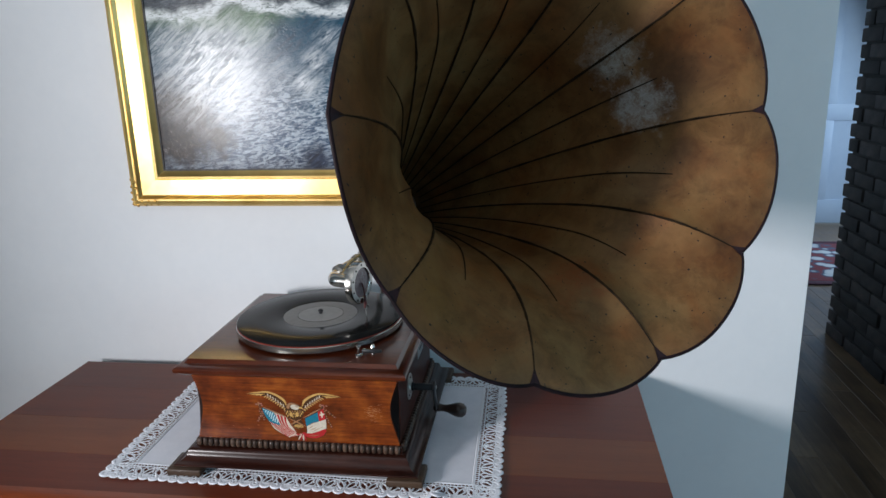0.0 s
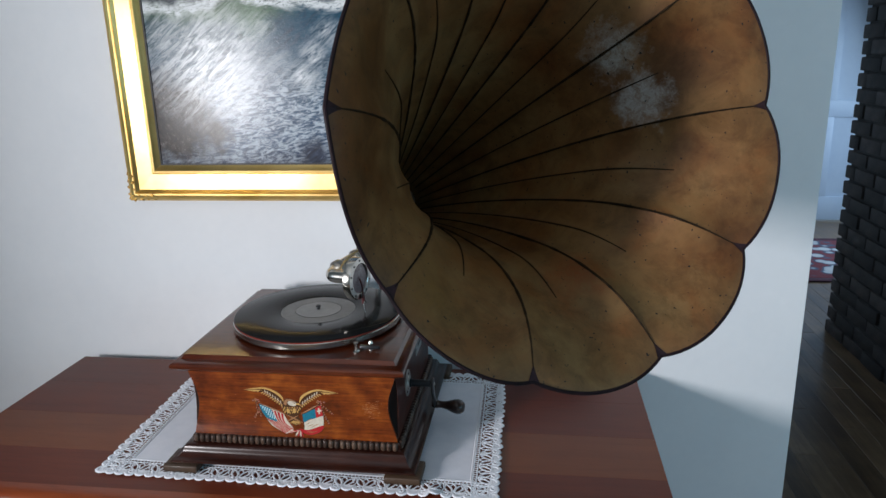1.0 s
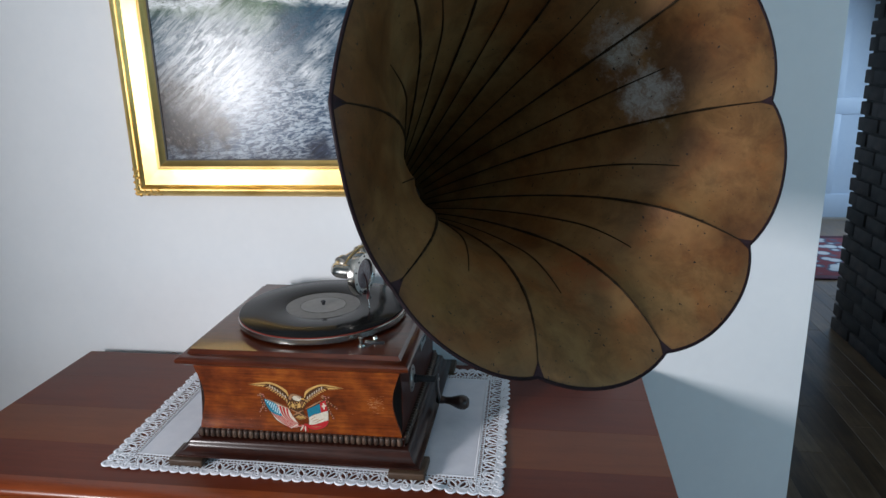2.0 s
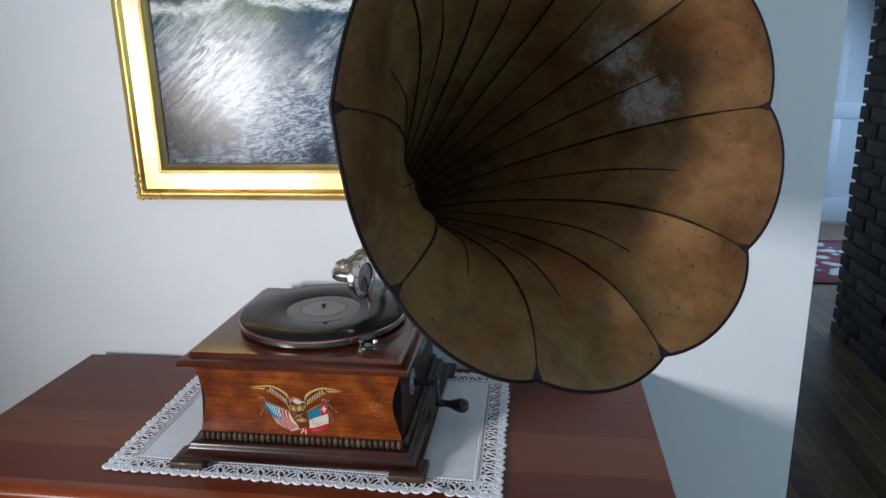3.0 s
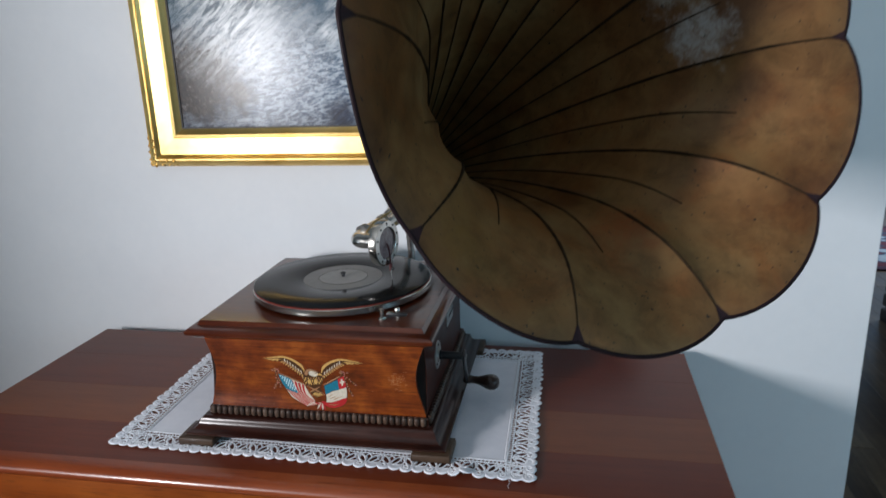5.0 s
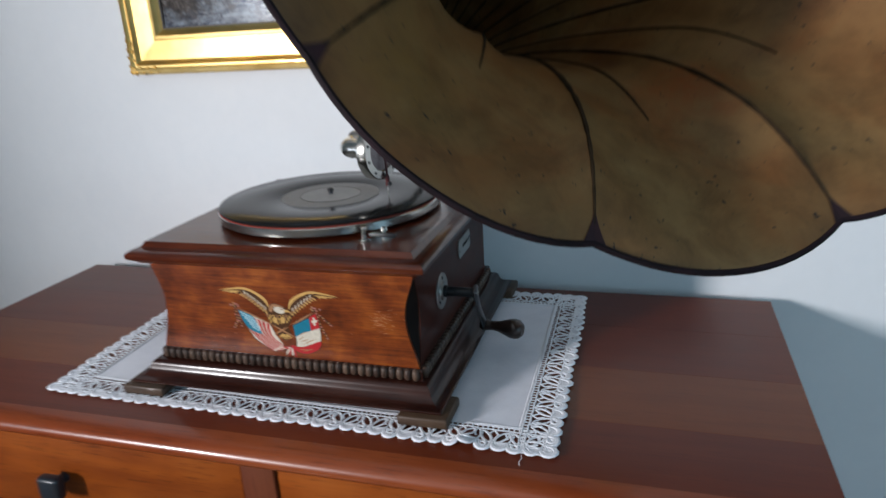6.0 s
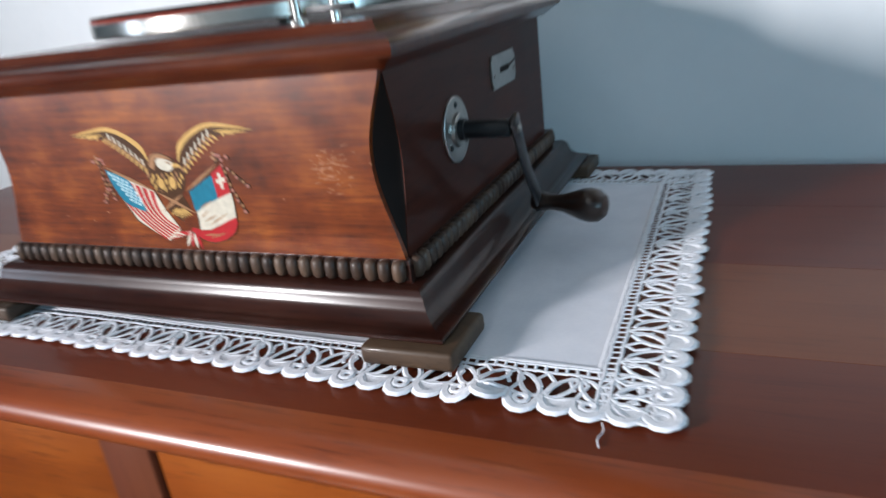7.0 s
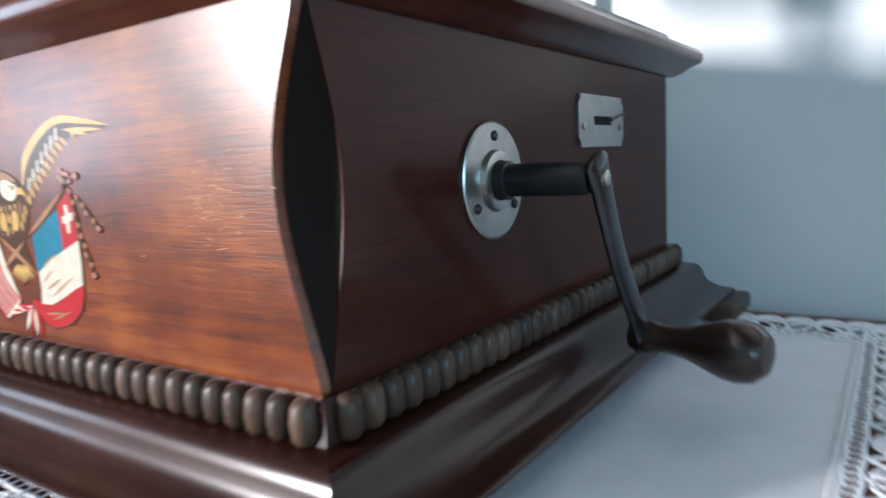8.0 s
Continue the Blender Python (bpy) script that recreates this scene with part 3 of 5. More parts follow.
for x0, x1 in ((2.12, 2.24), (2.49, 2.61), (2.86, 2.98)):
    for z0, z1 in ((0.22, 0.92), (1.06, 1.90)):
        part("stile", box(x0, x1, 6.386, 6.40, z0, z1, 0.003), DOORP, hall_door)
part("door_knob", lathe([(0.012, 0), (0.012, 0.03), (0.026, 0.04), (0.026, 0.055), (0, 0.065)], (2.93, 6.385, 1.0), (0, -1, 0), 20), BRASS, hall_door)
structure("trim", box(2.02, 2.10, 6.33, 6.35, 0, 2.12, 0.004), TRIM, "white painted door casing")

# rug in the hallway
rug = thing("rug", (2.2, 5.1, 0), "patterned dark red and blue woven rug on the floor", "rug")
part("rug_field", box(1.55, 3.1, 4.62, 5.62, 0.004, 0.014, 0.004), RUG, rug)
part("rug_border", box(1.50, 3.15, 4.55, 4.62, 0.004, 0.013, 0.003), speckled("rug_border_wool", (0.03, 0.012, 0.02), (0.10, 0.03, 0.05), 40, 0.95, bumpy=0.6), rug)
part("rug_border", box(1.50, 3.15, 5.62, 5.69, 0.004, 0.013, 0.003), bpy.data.materials["rug_border_wool"], rug)

# ---------------------------------------------------------------- the painting
PX0, PX1, PZ0, PZ1 = -0.811, 0.06, 1.208, 1.90
IN = 0.074
painting = thing("framed_painting", (PX0, WALL_Y, PZ0), "oil seascape of a breaking wave in a wide gilt frame", "painting")


def frame_bar(side):
    """One mitred bar of the frame: rows of (inward, depth off the wall)."""
    rows = [(0, 0), (0, 0.016), (0.004, 0.022), (0.009, 0.0228), (0.012, 0.0205), (0.015, 0.0205), (0.019, 0.0235), (0.022, 0.0195), (0.024, 0.0165),
            (0.056, 0.0148), (0.058, 0.0165), (0.063, 0.0168), (0.066, 0.0135), (0.070, 0.011), (IN, 0.009), (IN, 0)]
    b = bmesh.new()
    ends = []
    for k in (0, 1):
        ring = []
        for i, d in rows:
            i2 = i
            if side in ("bottom", "top"):
                x = PX0 + i2 if k == 0 else PX1 - i2
                z = PZ0 + i2 if side == "bottom" else PZ1 - i2
            else:
                z = PZ0 + i2 if k == 0 else PZ1 - i2
                x = PX0 + i2 if side == "left" else PX1 - i2
            ring.append(b.verts.new((x, WALL_Y - 0.001 - d, z)))
        ends.append(ring)
    for q in range(len(rows) - 1):
        b.faces.new((ends[0][q], ends[0][q + 1], ends[1][q + 1], ends[1][q]))
    b.faces.new(ends[0])
    b.faces.new(ends[1])
    return b


for side in ("bottom", "top", "left", "right"):
    part("frame_bar", frame_bar(side), GILT, painting, "bright gilt moulding", 20)
part("canvas", box(PX0 + IN + 0.003, PX1 - IN - 0.003, WALL_Y - 0.007, WALL_Y - 0.002, PZ0 + IN + 0.003, PZ1 - IN - 0.003), SEA, None)
canvas = bpy.data.objects["canvas"]
canvas.data.transform(Matrix.Translation(Vector((-(PX0 + IN), -WALL_Y, -(PZ0 + IN))) * PLAN))
canvas.parent, canvas.location = painting, (IN * PLAN, 0, IN * PLAN)
tagged(canvas, "painted storm sea with white spray and painted-in glare")
for x0, x1, z0, z1 in ((PX0 + IN - 0.001, PX1 - IN + 0.001, PZ0 + IN - 0.001, PZ0 + IN + 0.003), (PX0 + IN - 0.001, PX1 - IN + 0.001, PZ1 - IN - 0.003, PZ1 - IN + 0.001),
                       (PX0 + IN - 0.001, PX0 + IN + 0.003, PZ0 + IN + 0.003, PZ1 - IN - 0.003), (PX1 - IN - 0.003, PX1 - IN + 0.001, PZ0 + IN + 0.003, PZ1 - IN - 0.003)):
    part("liner", box(x0, x1, WALL_Y - 0.0095, WALL_Y - 0.002, z0, z1), CANVAS_EDGE, painting, "black inner liner")
# carved leaf corners, each along both bars
rng = random.Random(5)
for cx, cz, sx, sz in ((PX0, PZ0, 1, 1), (PX0, PZ1, 1, -1), (PX1, PZ0, -1, 1), (PX1, PZ1, -1, -1)):
    b = bmesh.new()
    for k in range(12):
        for along in (0, 1):
            s = 0.004 + k * 0.0050
            px, pz = (s, 0.0075 + 0.004 * math.sin(k * 2.1)) if along == 0 else (0.0075 + 0.004 * math.sin(k * 2.1), s)
            made = bmesh.ops.create_icosphere(b, subdivisions=1, radius=0.0040 + 0.0012 * rng.random())["verts"]
            bmesh.ops.transform(b, verts=made, matrix=Matrix.Translation((cx + sx * px, WALL_Y - 0.0205, cz + sz * pz)) @ Matrix.Rotation(rng.random() * 3, 4, "Y") @ Matrix.Diagonal((1.3, 0.8, 0.7, 1)))
    part("corner_ornament", b, GILTDARK, painting, "carved and darkened gilt corner")

# ---------------------------------------------------------------- the dresser
DX0, DX1, DY0, DY1, DZ = -0.967, 0.252, 0.748, 1.250, 0.850
dresser = thing("dresser", ((DX0 + DX1) / 2, 1.0, 0), "red-brown stained wooden dresser with orange-brown drawers", "dresser")
for k, (y0, y1) in enumerate(((0.781, 0.882), (0.882, 1.003), (1.003, 1.127), (1.127, DY1))):
    ob = part("top_board", box(DX0, DX1, y0 + 0.00005, y1 - 0.00005, DZ - 0.022, DZ, 0.0002, 1), TOPLIGHT if k == 1 else TOPW, dresser)
# rounded front edge of the top
prof = [(0.781, DZ - 0.022), (0.757, DZ - 0.0220), (0.752, DZ - 0.0195), (0.7496, DZ - 0.0150), (0.7500, DZ - 0.0105), (0.7525, DZ - 0.0066), (0.7570, DZ - 0.0036), (0.7635, DZ - 0.0015), (0.7715, DZ - 0.0004), (0.781, DZ)]
b = bmesh.new()
ra, rb = [b.verts.new((DX0, y, z)) for y, z in prof], [b.verts.new((DX1, y, z)) for y, z in prof]
for k in range(len(prof)):
    j = (k + 1) % len(prof)
    b.faces.new((ra[k], ra[j], rb[j], rb[k]))
b.faces.new(ra)
b.faces.new(rb)
part("top_edge", b, NOSEW, dresser, "rounded orange front edge with some highlight in its colour", 40)
BX0, BX1, BY = DX0 + 0.035, DX1 - 0.035, 0.773
SB = DZ - 0.0225
part("side_panel", box(BX0, BX0 + 0.02, BY + 0.03, DY1 - 0.01, 0.10, SB, 0.002), STILEW, dresser)
part("side_panel", box(BX1 - 0.02, BX1, BY + 0.03, DY1 - 0.01, 0.10, SB, 0.002), STILEW, dresser)
part("back_panel", box(BX0 + 0.02, BX1 - 0.02, DY1 - 0.02, DY1 - 0.01, 0.10, SB), STILEW, dresser)
part("bottom_panel", box(BX0 + 0.02, BX1 - 0.02, BY + 0.03, DY1 - 0.02, 0.10, 0.12), STILEW, dresser)
for x0 in (BX0, BX1 - 0.03):
    part("leg", box(x0, x0 + 0.03, BY, BY + 0.03, 0, SB, 0.002), STILEW, dresser)
    part("leg", box(x0, x0 + 0.03, DY1 - 0.04, DY1 - 0.0105, 0, 0.10, 0.002), STILEW, dresser)
part("stile", box(-0.354, -0.312, BY, BY + 0.025, 0.70, SB, 0.0015), STILEW, dresser)


def drawer(x0, x1, z0, z1):
    d = part("drawer", box(x0, x1, BY + 0.003, BY + 0.022, z0, z1, 0.002), DRAWERW, dresser)
    cx, cz = ((x0 + x1) / 2 + 0.012, (z0 + z1) / 2 - 0.008)
    kb = lathe([(0.007, 0), (0.006, 0.010), (0.008, 0.014)], (cx, BY + 0.003, cz), (0, -1, 0), 16)
    box(cx - 0.0155, cx + 0.0155, BY - 0.026, BY - 0.010, cz - 0.0155, cz + 0.0155, 0.005, 3, bm=kb)
    part("knob", kb, KNOBBLUE, d, "square black knob")
    return d


for x0, x1 in ((BX0 + 0.032, -0.356), (-0.309, BX1 - 0.032)):
    drawer(x0, x1, 0.702, SB - 0.003)
part("rail", box(BX0 + 0.03, BX1 - 0.03, BY, BY + 0.025, 0.684, 0.6995, 0.0015), TOPW, dresser)
for z0, z1 in ((0.50, 0.681), (0.31, 0.496), (0.12, 0.306)):
    drawer(BX0 + 0.032, -0.356, z0, z1)
    drawer(-0.309, BX1 - 0.032, z0, z1)
part("stile", box(-0.354, -0.312, BY, BY + 0.025, 0.10, 0.6838, 0.0015), STILEW, dresser)

# ---------------------------------------------------------------- the lace runner
runner = thing("table_runner", (-0.335, 1.02, DZ), "white linen table runner with a crocheted lace border on the dresser", "doily")
C00, C10, C11, C01 = Vector((-0.657, 0.816)), Vector((-0.005, 0.803)), Vector((-0.013, 1.221)), Vector((-0.665, 1.232))
RW, RD, LW = 0.652, 0.418, 0.043


def on_runner(u, v, h=0.0):
    a, c = u / RW, v / RD
    p = C00 * (1 - a) * (1 - c) + C10 * a * (1 - c) + C11 * a * c + C01 * (1 - a) * c
    lift = 0.0012 * (noise.noise((u * 9, v * 9, 0.3)) + 0.6)
    fold = 0.006 * math.exp(-((u - 0.555) / 0.010) ** 2 - ((v - 0.004) / 0.022) ** 2)
    return Vector((p.x, p.y, DZ + 0.0009 + max(lift, 0) * 0.8 + fold + h))


def cloth_sheet():
    b = bmesh.new()
    nx, ny = 60, 40
    layers = [[[b.verts.new(on_runner(LW + (RW - 2 * LW) * i / nx, LW + (RD - 2 * LW) * j / ny, h)) for j in range(ny + 1)] for i in range(nx + 1)] for h in (0.0007, -0.0002)]
    top, low = layers
    for i in range(nx):
        for j in range(ny):
            b.faces.new((top[i][j], top[i + 1][j], top[i + 1][j + 1], top[i][j + 1]))
            b.faces.new((low[i][j], low[i][j + 1], low[i + 1][j + 1], low[i + 1][j]))
    for i in range(nx):
        for j in (0, ny):
            b.faces.new((top[i][j], low[i][j], low[i + 1][j], top[i + 1][j]))
    for j in range(ny):
        for i in (0, nx):
            b.faces.new((top[i][j], top[i][j + 1], low[i][j + 1], low[i][j]))
    return b


part("cloth", cloth_sheet(), CLOTH, runner)
hem = bmesh.new()
for a, c in (((LW, LW), (RW - LW, LW)), ((RW - LW, LW), (RW - LW, RD - LW)), ((RW - LW, RD - LW), (LW, RD - LW)), ((LW, RD - LW), (LW, LW))):
    tube([on_runner(a[0] + (c[0] - a[0]) * k / 24, a[1] + (c[1] - a[1]) * k / 24, 0.0010) for k in range(25)], 0.0016, 6, hem, flat=0.5)
part("hem", hem, LACE, runner, "narrow stitched hem")


def lace_side(length, place):
    """Crochet along one side: place(s, q) gives the point s along the edge and q in from it."""
    b = bmesh.new()
    n = round(length / 0.0172)
    p = length / n
    jr = random.Random(int(length * 1000))

    def bar(pts, r, sides=5, close=False):
        r = [1.22 * q for q in r] if isinstance(r, list) else 1.22 * r
        tube([place(s, q) for s, q in pts], r, sides, b, close, 0.45, (0, 0, 1))

    for q in (0.0405, 0.0345):
        bar([(s * length / (n * 3), q + 0.0004 * math.sin(s * 1.7)) for s in range(n * 3 + 1)], 0.0010)
    for k in range(n * 3):
        s = (k + 0.5) * p / 3
        bar([(s, 0.041), (s + 0.0008, 0.0335)], 0.0008, 4)
    for k in range(n):
        s, w = k * p, 0.9 + 0.25 * jr.random()
        lean = 0.003 * (jr.random() - 0.5)
        # outer scallop, a full crescent
        arc = [(s + p * (0.5 - 0.47 * math.cos(t)) + lean * 0.4, 0.0130 - 0.0125 * w * math.sin(t) ** 0.8) for t in [math.pi * i / 7 for i in range(8)]]
        bar(arc, [0.0014, 0.0022, 0.0027, 0.0030, 0.0030, 0.0027, 0.0022, 0.0014], 6)
        fan = [b.verts.new(place(*q) + Vector((0, 0, 0.0004))) for q in arc] + [b.verts.new(place(s + p * 0.5, 0.0135) + Vector((0, 0, 0.0004)))]
        if k % 2 == 0:
            b.faces.new(fan)
        else:
            ring = [place(s + p * 0.5 + 0.0036 * math.cos(t), 0.0078 + 0.0034 * math.sin(t)) + Vector((0, 0, 0.0005)) for t in [math.tau * i / 9 for i in range(9)]]
            tube(ring, 0.0019, 5, b, True, 0.45, (0, 0, 1))
        # inner leaf
        cx, cy, ca = s + p * 0.5 + lean, 0.0215, 0.55 if k % 2 else -0.55
        loop = []
        for i in range(9):
            t = math.tau * i / 9
            ex, ey = 0.0046 * math.cos(t), 0.0112 * math.sin(t)
            loop.append((cx + ex * math.cos(ca) - ey * math.sin(ca), cy + ex * math.sin(ca) + ey * math.cos(ca)))
        bar(loop, 0.00125 * w, 5, True)
        # stems to the rail and across
        bar([(s, 0.0335), (s + p * 0.3, 0.026), (s + p * 0.15, 0.018), (s, 0.010)], 0.0011)
        bar([(s + p, 0.0335), (s + p * 0.75, 0.028), (s + p * 0.95, 0.020)], 0.0010)
    bar([(s * length / (n * 2), 0.0118 + 0.0012 * math.cos(s * math.pi)) for s in range(n * 2 + 1)], 0.0013)
    return b


part("lace_border", lace_side(RW, lambda s, q: on_runner(s, q, 0.0012)), LACE, runner, "scalloped lace edging")
part("lace_border", lace_side(RW, lambda s, q: on_runner(s, RD - q, 0.0012)), LACE, runner, "scalloped lace edging")
part("lace_border", lace_side(RD, lambda s, q: on_runner(q, s, 0.0016)), LACE, runner, "scalloped lace edging")
part("lace_border", lace_side(RD, lambda s, q: on_runner(RW - q, s, 0.0016)), LACE, runner, "scalloped lace edging")
part("loose_thread", tube(spline([(-0.040, 0.803, DZ + 0.002), (-0.0385, 0.798, DZ + 0.0012), (-0.0400, 0.792, DZ + 0.0010), (-0.0385, 0.786, DZ + 0.0010)], 5), 0.00035, 5), LACE, runner)

# ---------------------------------------------------------------- the gramophone
gramophone = thing("gramophone", (-0.334, 1.035, DZ), "antique horn gramophone with polished wooden case and painted eagle", "gramophone")
PX_L, PX_R, PY_F, PY_B, BASE_B = -0.503, -0.165, 0.867, 1.190, 1.205
LIDTOP = 1.0392
part("lid", moulding(-0.526, -0.149, 0.854, 1.216, [
    (-0.026, 1.0115), (-0.0145, 1.0120), (-0.0105, 1.0142), (-0.0075, 1.0168), (-0.004, 1.0190), (-0.001, 1.0205), (0, 1.0230), (0, 1.0262), (-0.0015, 1.0285),
    (-0.006, 1.0310), (-0.011, 1.0322), (-0.014, 1.0330), (-0.0155, 1.0345), (-0.0175, 1.0380), (-0.0185, LIDTOP)]), LIDW, gramophone, "moulded polished lid", 25)


Z_LO, Z_HI = 0.897, 1.0158


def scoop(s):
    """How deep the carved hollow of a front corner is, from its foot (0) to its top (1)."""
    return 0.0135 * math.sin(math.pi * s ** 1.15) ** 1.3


def front_outline():
    right = [(PX_R - scoop(k / 24), Z_LO + (Z_HI - Z_LO) * k / 24) for k in range(25)]
    left = [(PX_L + scoop(k / 24), Z_LO + (Z_HI - Z_LO) * k / 24) for k in range(24, -1, -1)]
    return right + left


front = part("front_panel", plate(front_outline(), 0.004, lambda u, v, w: (u, PY_F + w, v)), PANELW, gramophone, "figured french-polished front board")
for s, edge in ((1, PX_R - 0.0006), (-1, PX_L + 0.0006)):
    outline = [(PY_F + 0.0042 + 0.75 * scoop(k / 24), Z_LO + (Z_HI - Z_LO) * k / 24) for k in range(25)] + [(PY_B, Z_HI), (PY_B, Z_LO)]
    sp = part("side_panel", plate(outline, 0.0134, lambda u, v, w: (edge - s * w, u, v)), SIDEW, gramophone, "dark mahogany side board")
    # carved hollow in matt black, darker than the two boards it joins
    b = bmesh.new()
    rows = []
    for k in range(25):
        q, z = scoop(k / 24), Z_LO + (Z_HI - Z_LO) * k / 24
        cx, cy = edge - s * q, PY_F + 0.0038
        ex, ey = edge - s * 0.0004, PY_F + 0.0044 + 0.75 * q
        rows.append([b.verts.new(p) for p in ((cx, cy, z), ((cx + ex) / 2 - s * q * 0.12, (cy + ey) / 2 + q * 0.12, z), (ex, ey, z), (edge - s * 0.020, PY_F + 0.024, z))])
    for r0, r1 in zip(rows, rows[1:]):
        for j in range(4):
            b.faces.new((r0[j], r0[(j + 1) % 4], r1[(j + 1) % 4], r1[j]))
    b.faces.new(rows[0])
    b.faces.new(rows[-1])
    part("corner_hollow", b, SCALLOP, sp, "black carved hollow")
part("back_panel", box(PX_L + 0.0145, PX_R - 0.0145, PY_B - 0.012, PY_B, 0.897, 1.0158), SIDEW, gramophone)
part("base_moulding", moulding(PX_L, PX_R, PY_F, BASE_B, [
    (0.008, 0.8655), (0.0315, 0.8655), (0.0322, 0.8664), (0.0322, 0.8676), (0.0308, 0.8687), (0.0260, 0.8699), (0.0214, 0.8722), (0.0175, 0.8755), (0.0158, 0.8790), (0.0150, 0.8822),
    (0.0139, 0.8848), (0.0122, 0.8868), (0.0098, 0.8883), (0.0068, 0.8890), (0.0045, 0.8892), (0.0034, 0.8900), (0.0032, 0.9000), (0.0015, 0.9022), (-0.002, 0.9025)]), BASEW, gramophone, "dark moulded plinth", 28)
for sx, x in ((1, PX_L), (-1, PX_R)):
    for sy, y in ((1, PY_F), (-1, BASE_B)):
        x0, x1 = sorted((x - sx * 0.041, x + sx * 0.017))
        y0, y1 = sorted((y - sy * 0.041, y + sy * 0.012))
        part("foot", box(x0, x1, y0, y1, DZ + 0.0034, 0.8653, 0.0028, 3), FOOTW, gramophone, "worn block foot")

# crank
E_Y, E_Z, E_X = 0.9648, 0.9575, PX_R - 0.0006
esc = part("crank_escutcheon", lathe([(0.0095, 0), (0.0225, 0), (0.0225, 0.0012), (0.0217, 0.0018), (0.0120, 0.0020), (0.0112, 0.0040), (0.0098, 0.0045), (0.0078, 0.0045), (0.0075, 0)], (E_X, E_Y, E_Z), (1, 0, 0), 40), DULLNICK, gramophone, "round tarnished nickel plate")
for ang in (90, 215, 325):
    q = radians(ang)
    part("screw", lathe([(0.0020, 0), (0.0020, 0.0024), (0.0012, 0.0030), (0, 0.0030)], (E_X, E_Y + 0.0170 * math.cos(q), E_Z + 0.0170 * math.sin(q)), (1, 0, 0), 12), BLACKM, esc)
crank = part("crank", tube([(E_X - 0.004, E_Y, E_Z), (-0.1575, E_Y, E_Z), (-0.1570, E_Y, E_Z), (-0.1275, E_Y, E_Z), (-0.1255, E_Y, E_Z)], [0.0076, 0.0074, 0.0062, 0.0060, 0.0050], 20), BLACKM, gramophone, "black iron winding shaft")
arm_pts = spline([(-0.1228, E_Y - 0.0022, E_Z + 0.0072), (-0.1232, E_Y + 0.003, E_Z - 0.001), (-0.1268, E_Y + 0.030, E_Z - 0.034), (-0.1300, 1.030, 0.888), (-0.1310, 1.036, 0.879)], 6)
arm_r = [0.0064 + 0.0020 * abs(2 * k / (len(arm_pts) - 1) - 1) ** 1.5 for k in range(len(arm_pts))]
arm_r[0], arm_r[1], arm_r[-1] = 0.0045, 0.0074, 0.0060
part("crank_arm", tube(arm_pts, arm_r, 16, flat=0.42, up=(1, 0, 0)), STEEL, crank, "flat grey steel crank arm")
part("crank_rivet", lathe([(0.0030, 0), (0.0028, 0.0016), (0, 0.0022)], (-0.1207, E_Y, E_Z), (1, 0, 0), 14), DULLNICK, crank)
part("crank_handle", lathe([(0.0064, -0.006), (0.0074, -0.002), (0.0076, 0.003), (0.0066, 0.007), (0.0062, 0.012), (0.0072, 0.020), (0.0100, 0.028), (0.0124, 0.035), (0.0132, 0.041), (0.0122, 0.0475), (0.0080, 0.0525), (0, 0.0545)], (-0.1290, 1.0335, 0.8835), (1, -0.16, -0.01), 30), KNOBW, crank, "turned dark wooden grip")


# regulator plate on the side
def ticket(y0, y1, z0, z1):
    w = 0.0022
    return [(y0 + w, z0), (y1 - w, z0), (y1 - w, z0 + w), (y1, z0 + 2 * w), (y1, z1 - 2 * w), (y1 - w, z1 - w), (y1 - w, z1), (y0 + w, z1), (y0 + w, z1 - w), (y0, z1 - 2 * w), (y0, z0 + 2 * w), (y0 + w, z0 + w)]


reg = part("regulator_plate", plate(ticket(1.0460, 1.1055, 0.9690, 0.9945), 0.0016, lambda u, v, w: (PX_R - 0.0006 + w, u, v)), DULLNICK, gramophone, "worn nickel speed plate")
part("slot", plate([(1.065, 0.9798), (1.088, 0.9798), (1.088, 0.9842), (1.065, 0.9842)], 0.0006, lambda u, v, w: (PX_R + 0.0006 + w, u, v)), SCALLOP, reg, "dark slot")
part("pointer", tube([(PX_R + 0.0016, 1.087, 0.9823), (PX_R + 0.0022, 1.104, 0.9862)], 0.0007, 8), STEEL, reg)
for y in (1.0515, 1.1010):
    part("screw", lathe([(0.0017, 0), (0.0017, 0.0018), (0, 0.0024)], (PX_R + 0.0002, y, 0.9790), (1, 0, 0), 12), DULLNICK, reg)

# turntable
TX, TY = -0.336, 1.037
tt = part("turntable", lathe([(0.006, LIDTOP - 0.001), (0.006, 1.0430), (0.138, 1.0424), (0.1452, 1.0428), (0.1468, 1.0442), (0.1468, 1.0525), (0.1455, 1.0537), (0, 1.0537)], (TX, TY, 0), sides=96), CHROME, gramophone, "nickelled turntable")
part("turntable_felt", lathe([(0.1440, 1.0537), (0.1458, 1.0537), (0.1462, 1.0550), (0.1440, 1.0554), (0, 1.0554)], (TX, TY, 0), sides=96), REDFELT, tt, "red felt edge")
part("spindle", lathe([(0.0030, 1.0590), (0.0030, 1.0625), (0.0045, 1.0635), (0.0045, 1.0655), (0.0020, 1.0672), (0, 1.0674)], (TX, TY, 0), sides=16), STEEL, tt)

# brake by the turntable
brake = part("brake", lathe([(0.0062, LIDTOP), (0.0062, LIDTOP + 0.0015), (0.0028, LIDTOP + 0.0022), (0.0028, 1.0520), (0.0036, 1.0530), (0.0036, 1.0550), (0, 1.0560)], (-0.2330, 0.902, 0), sides=18), CHROME, gramophone, "nickel turntable brake")
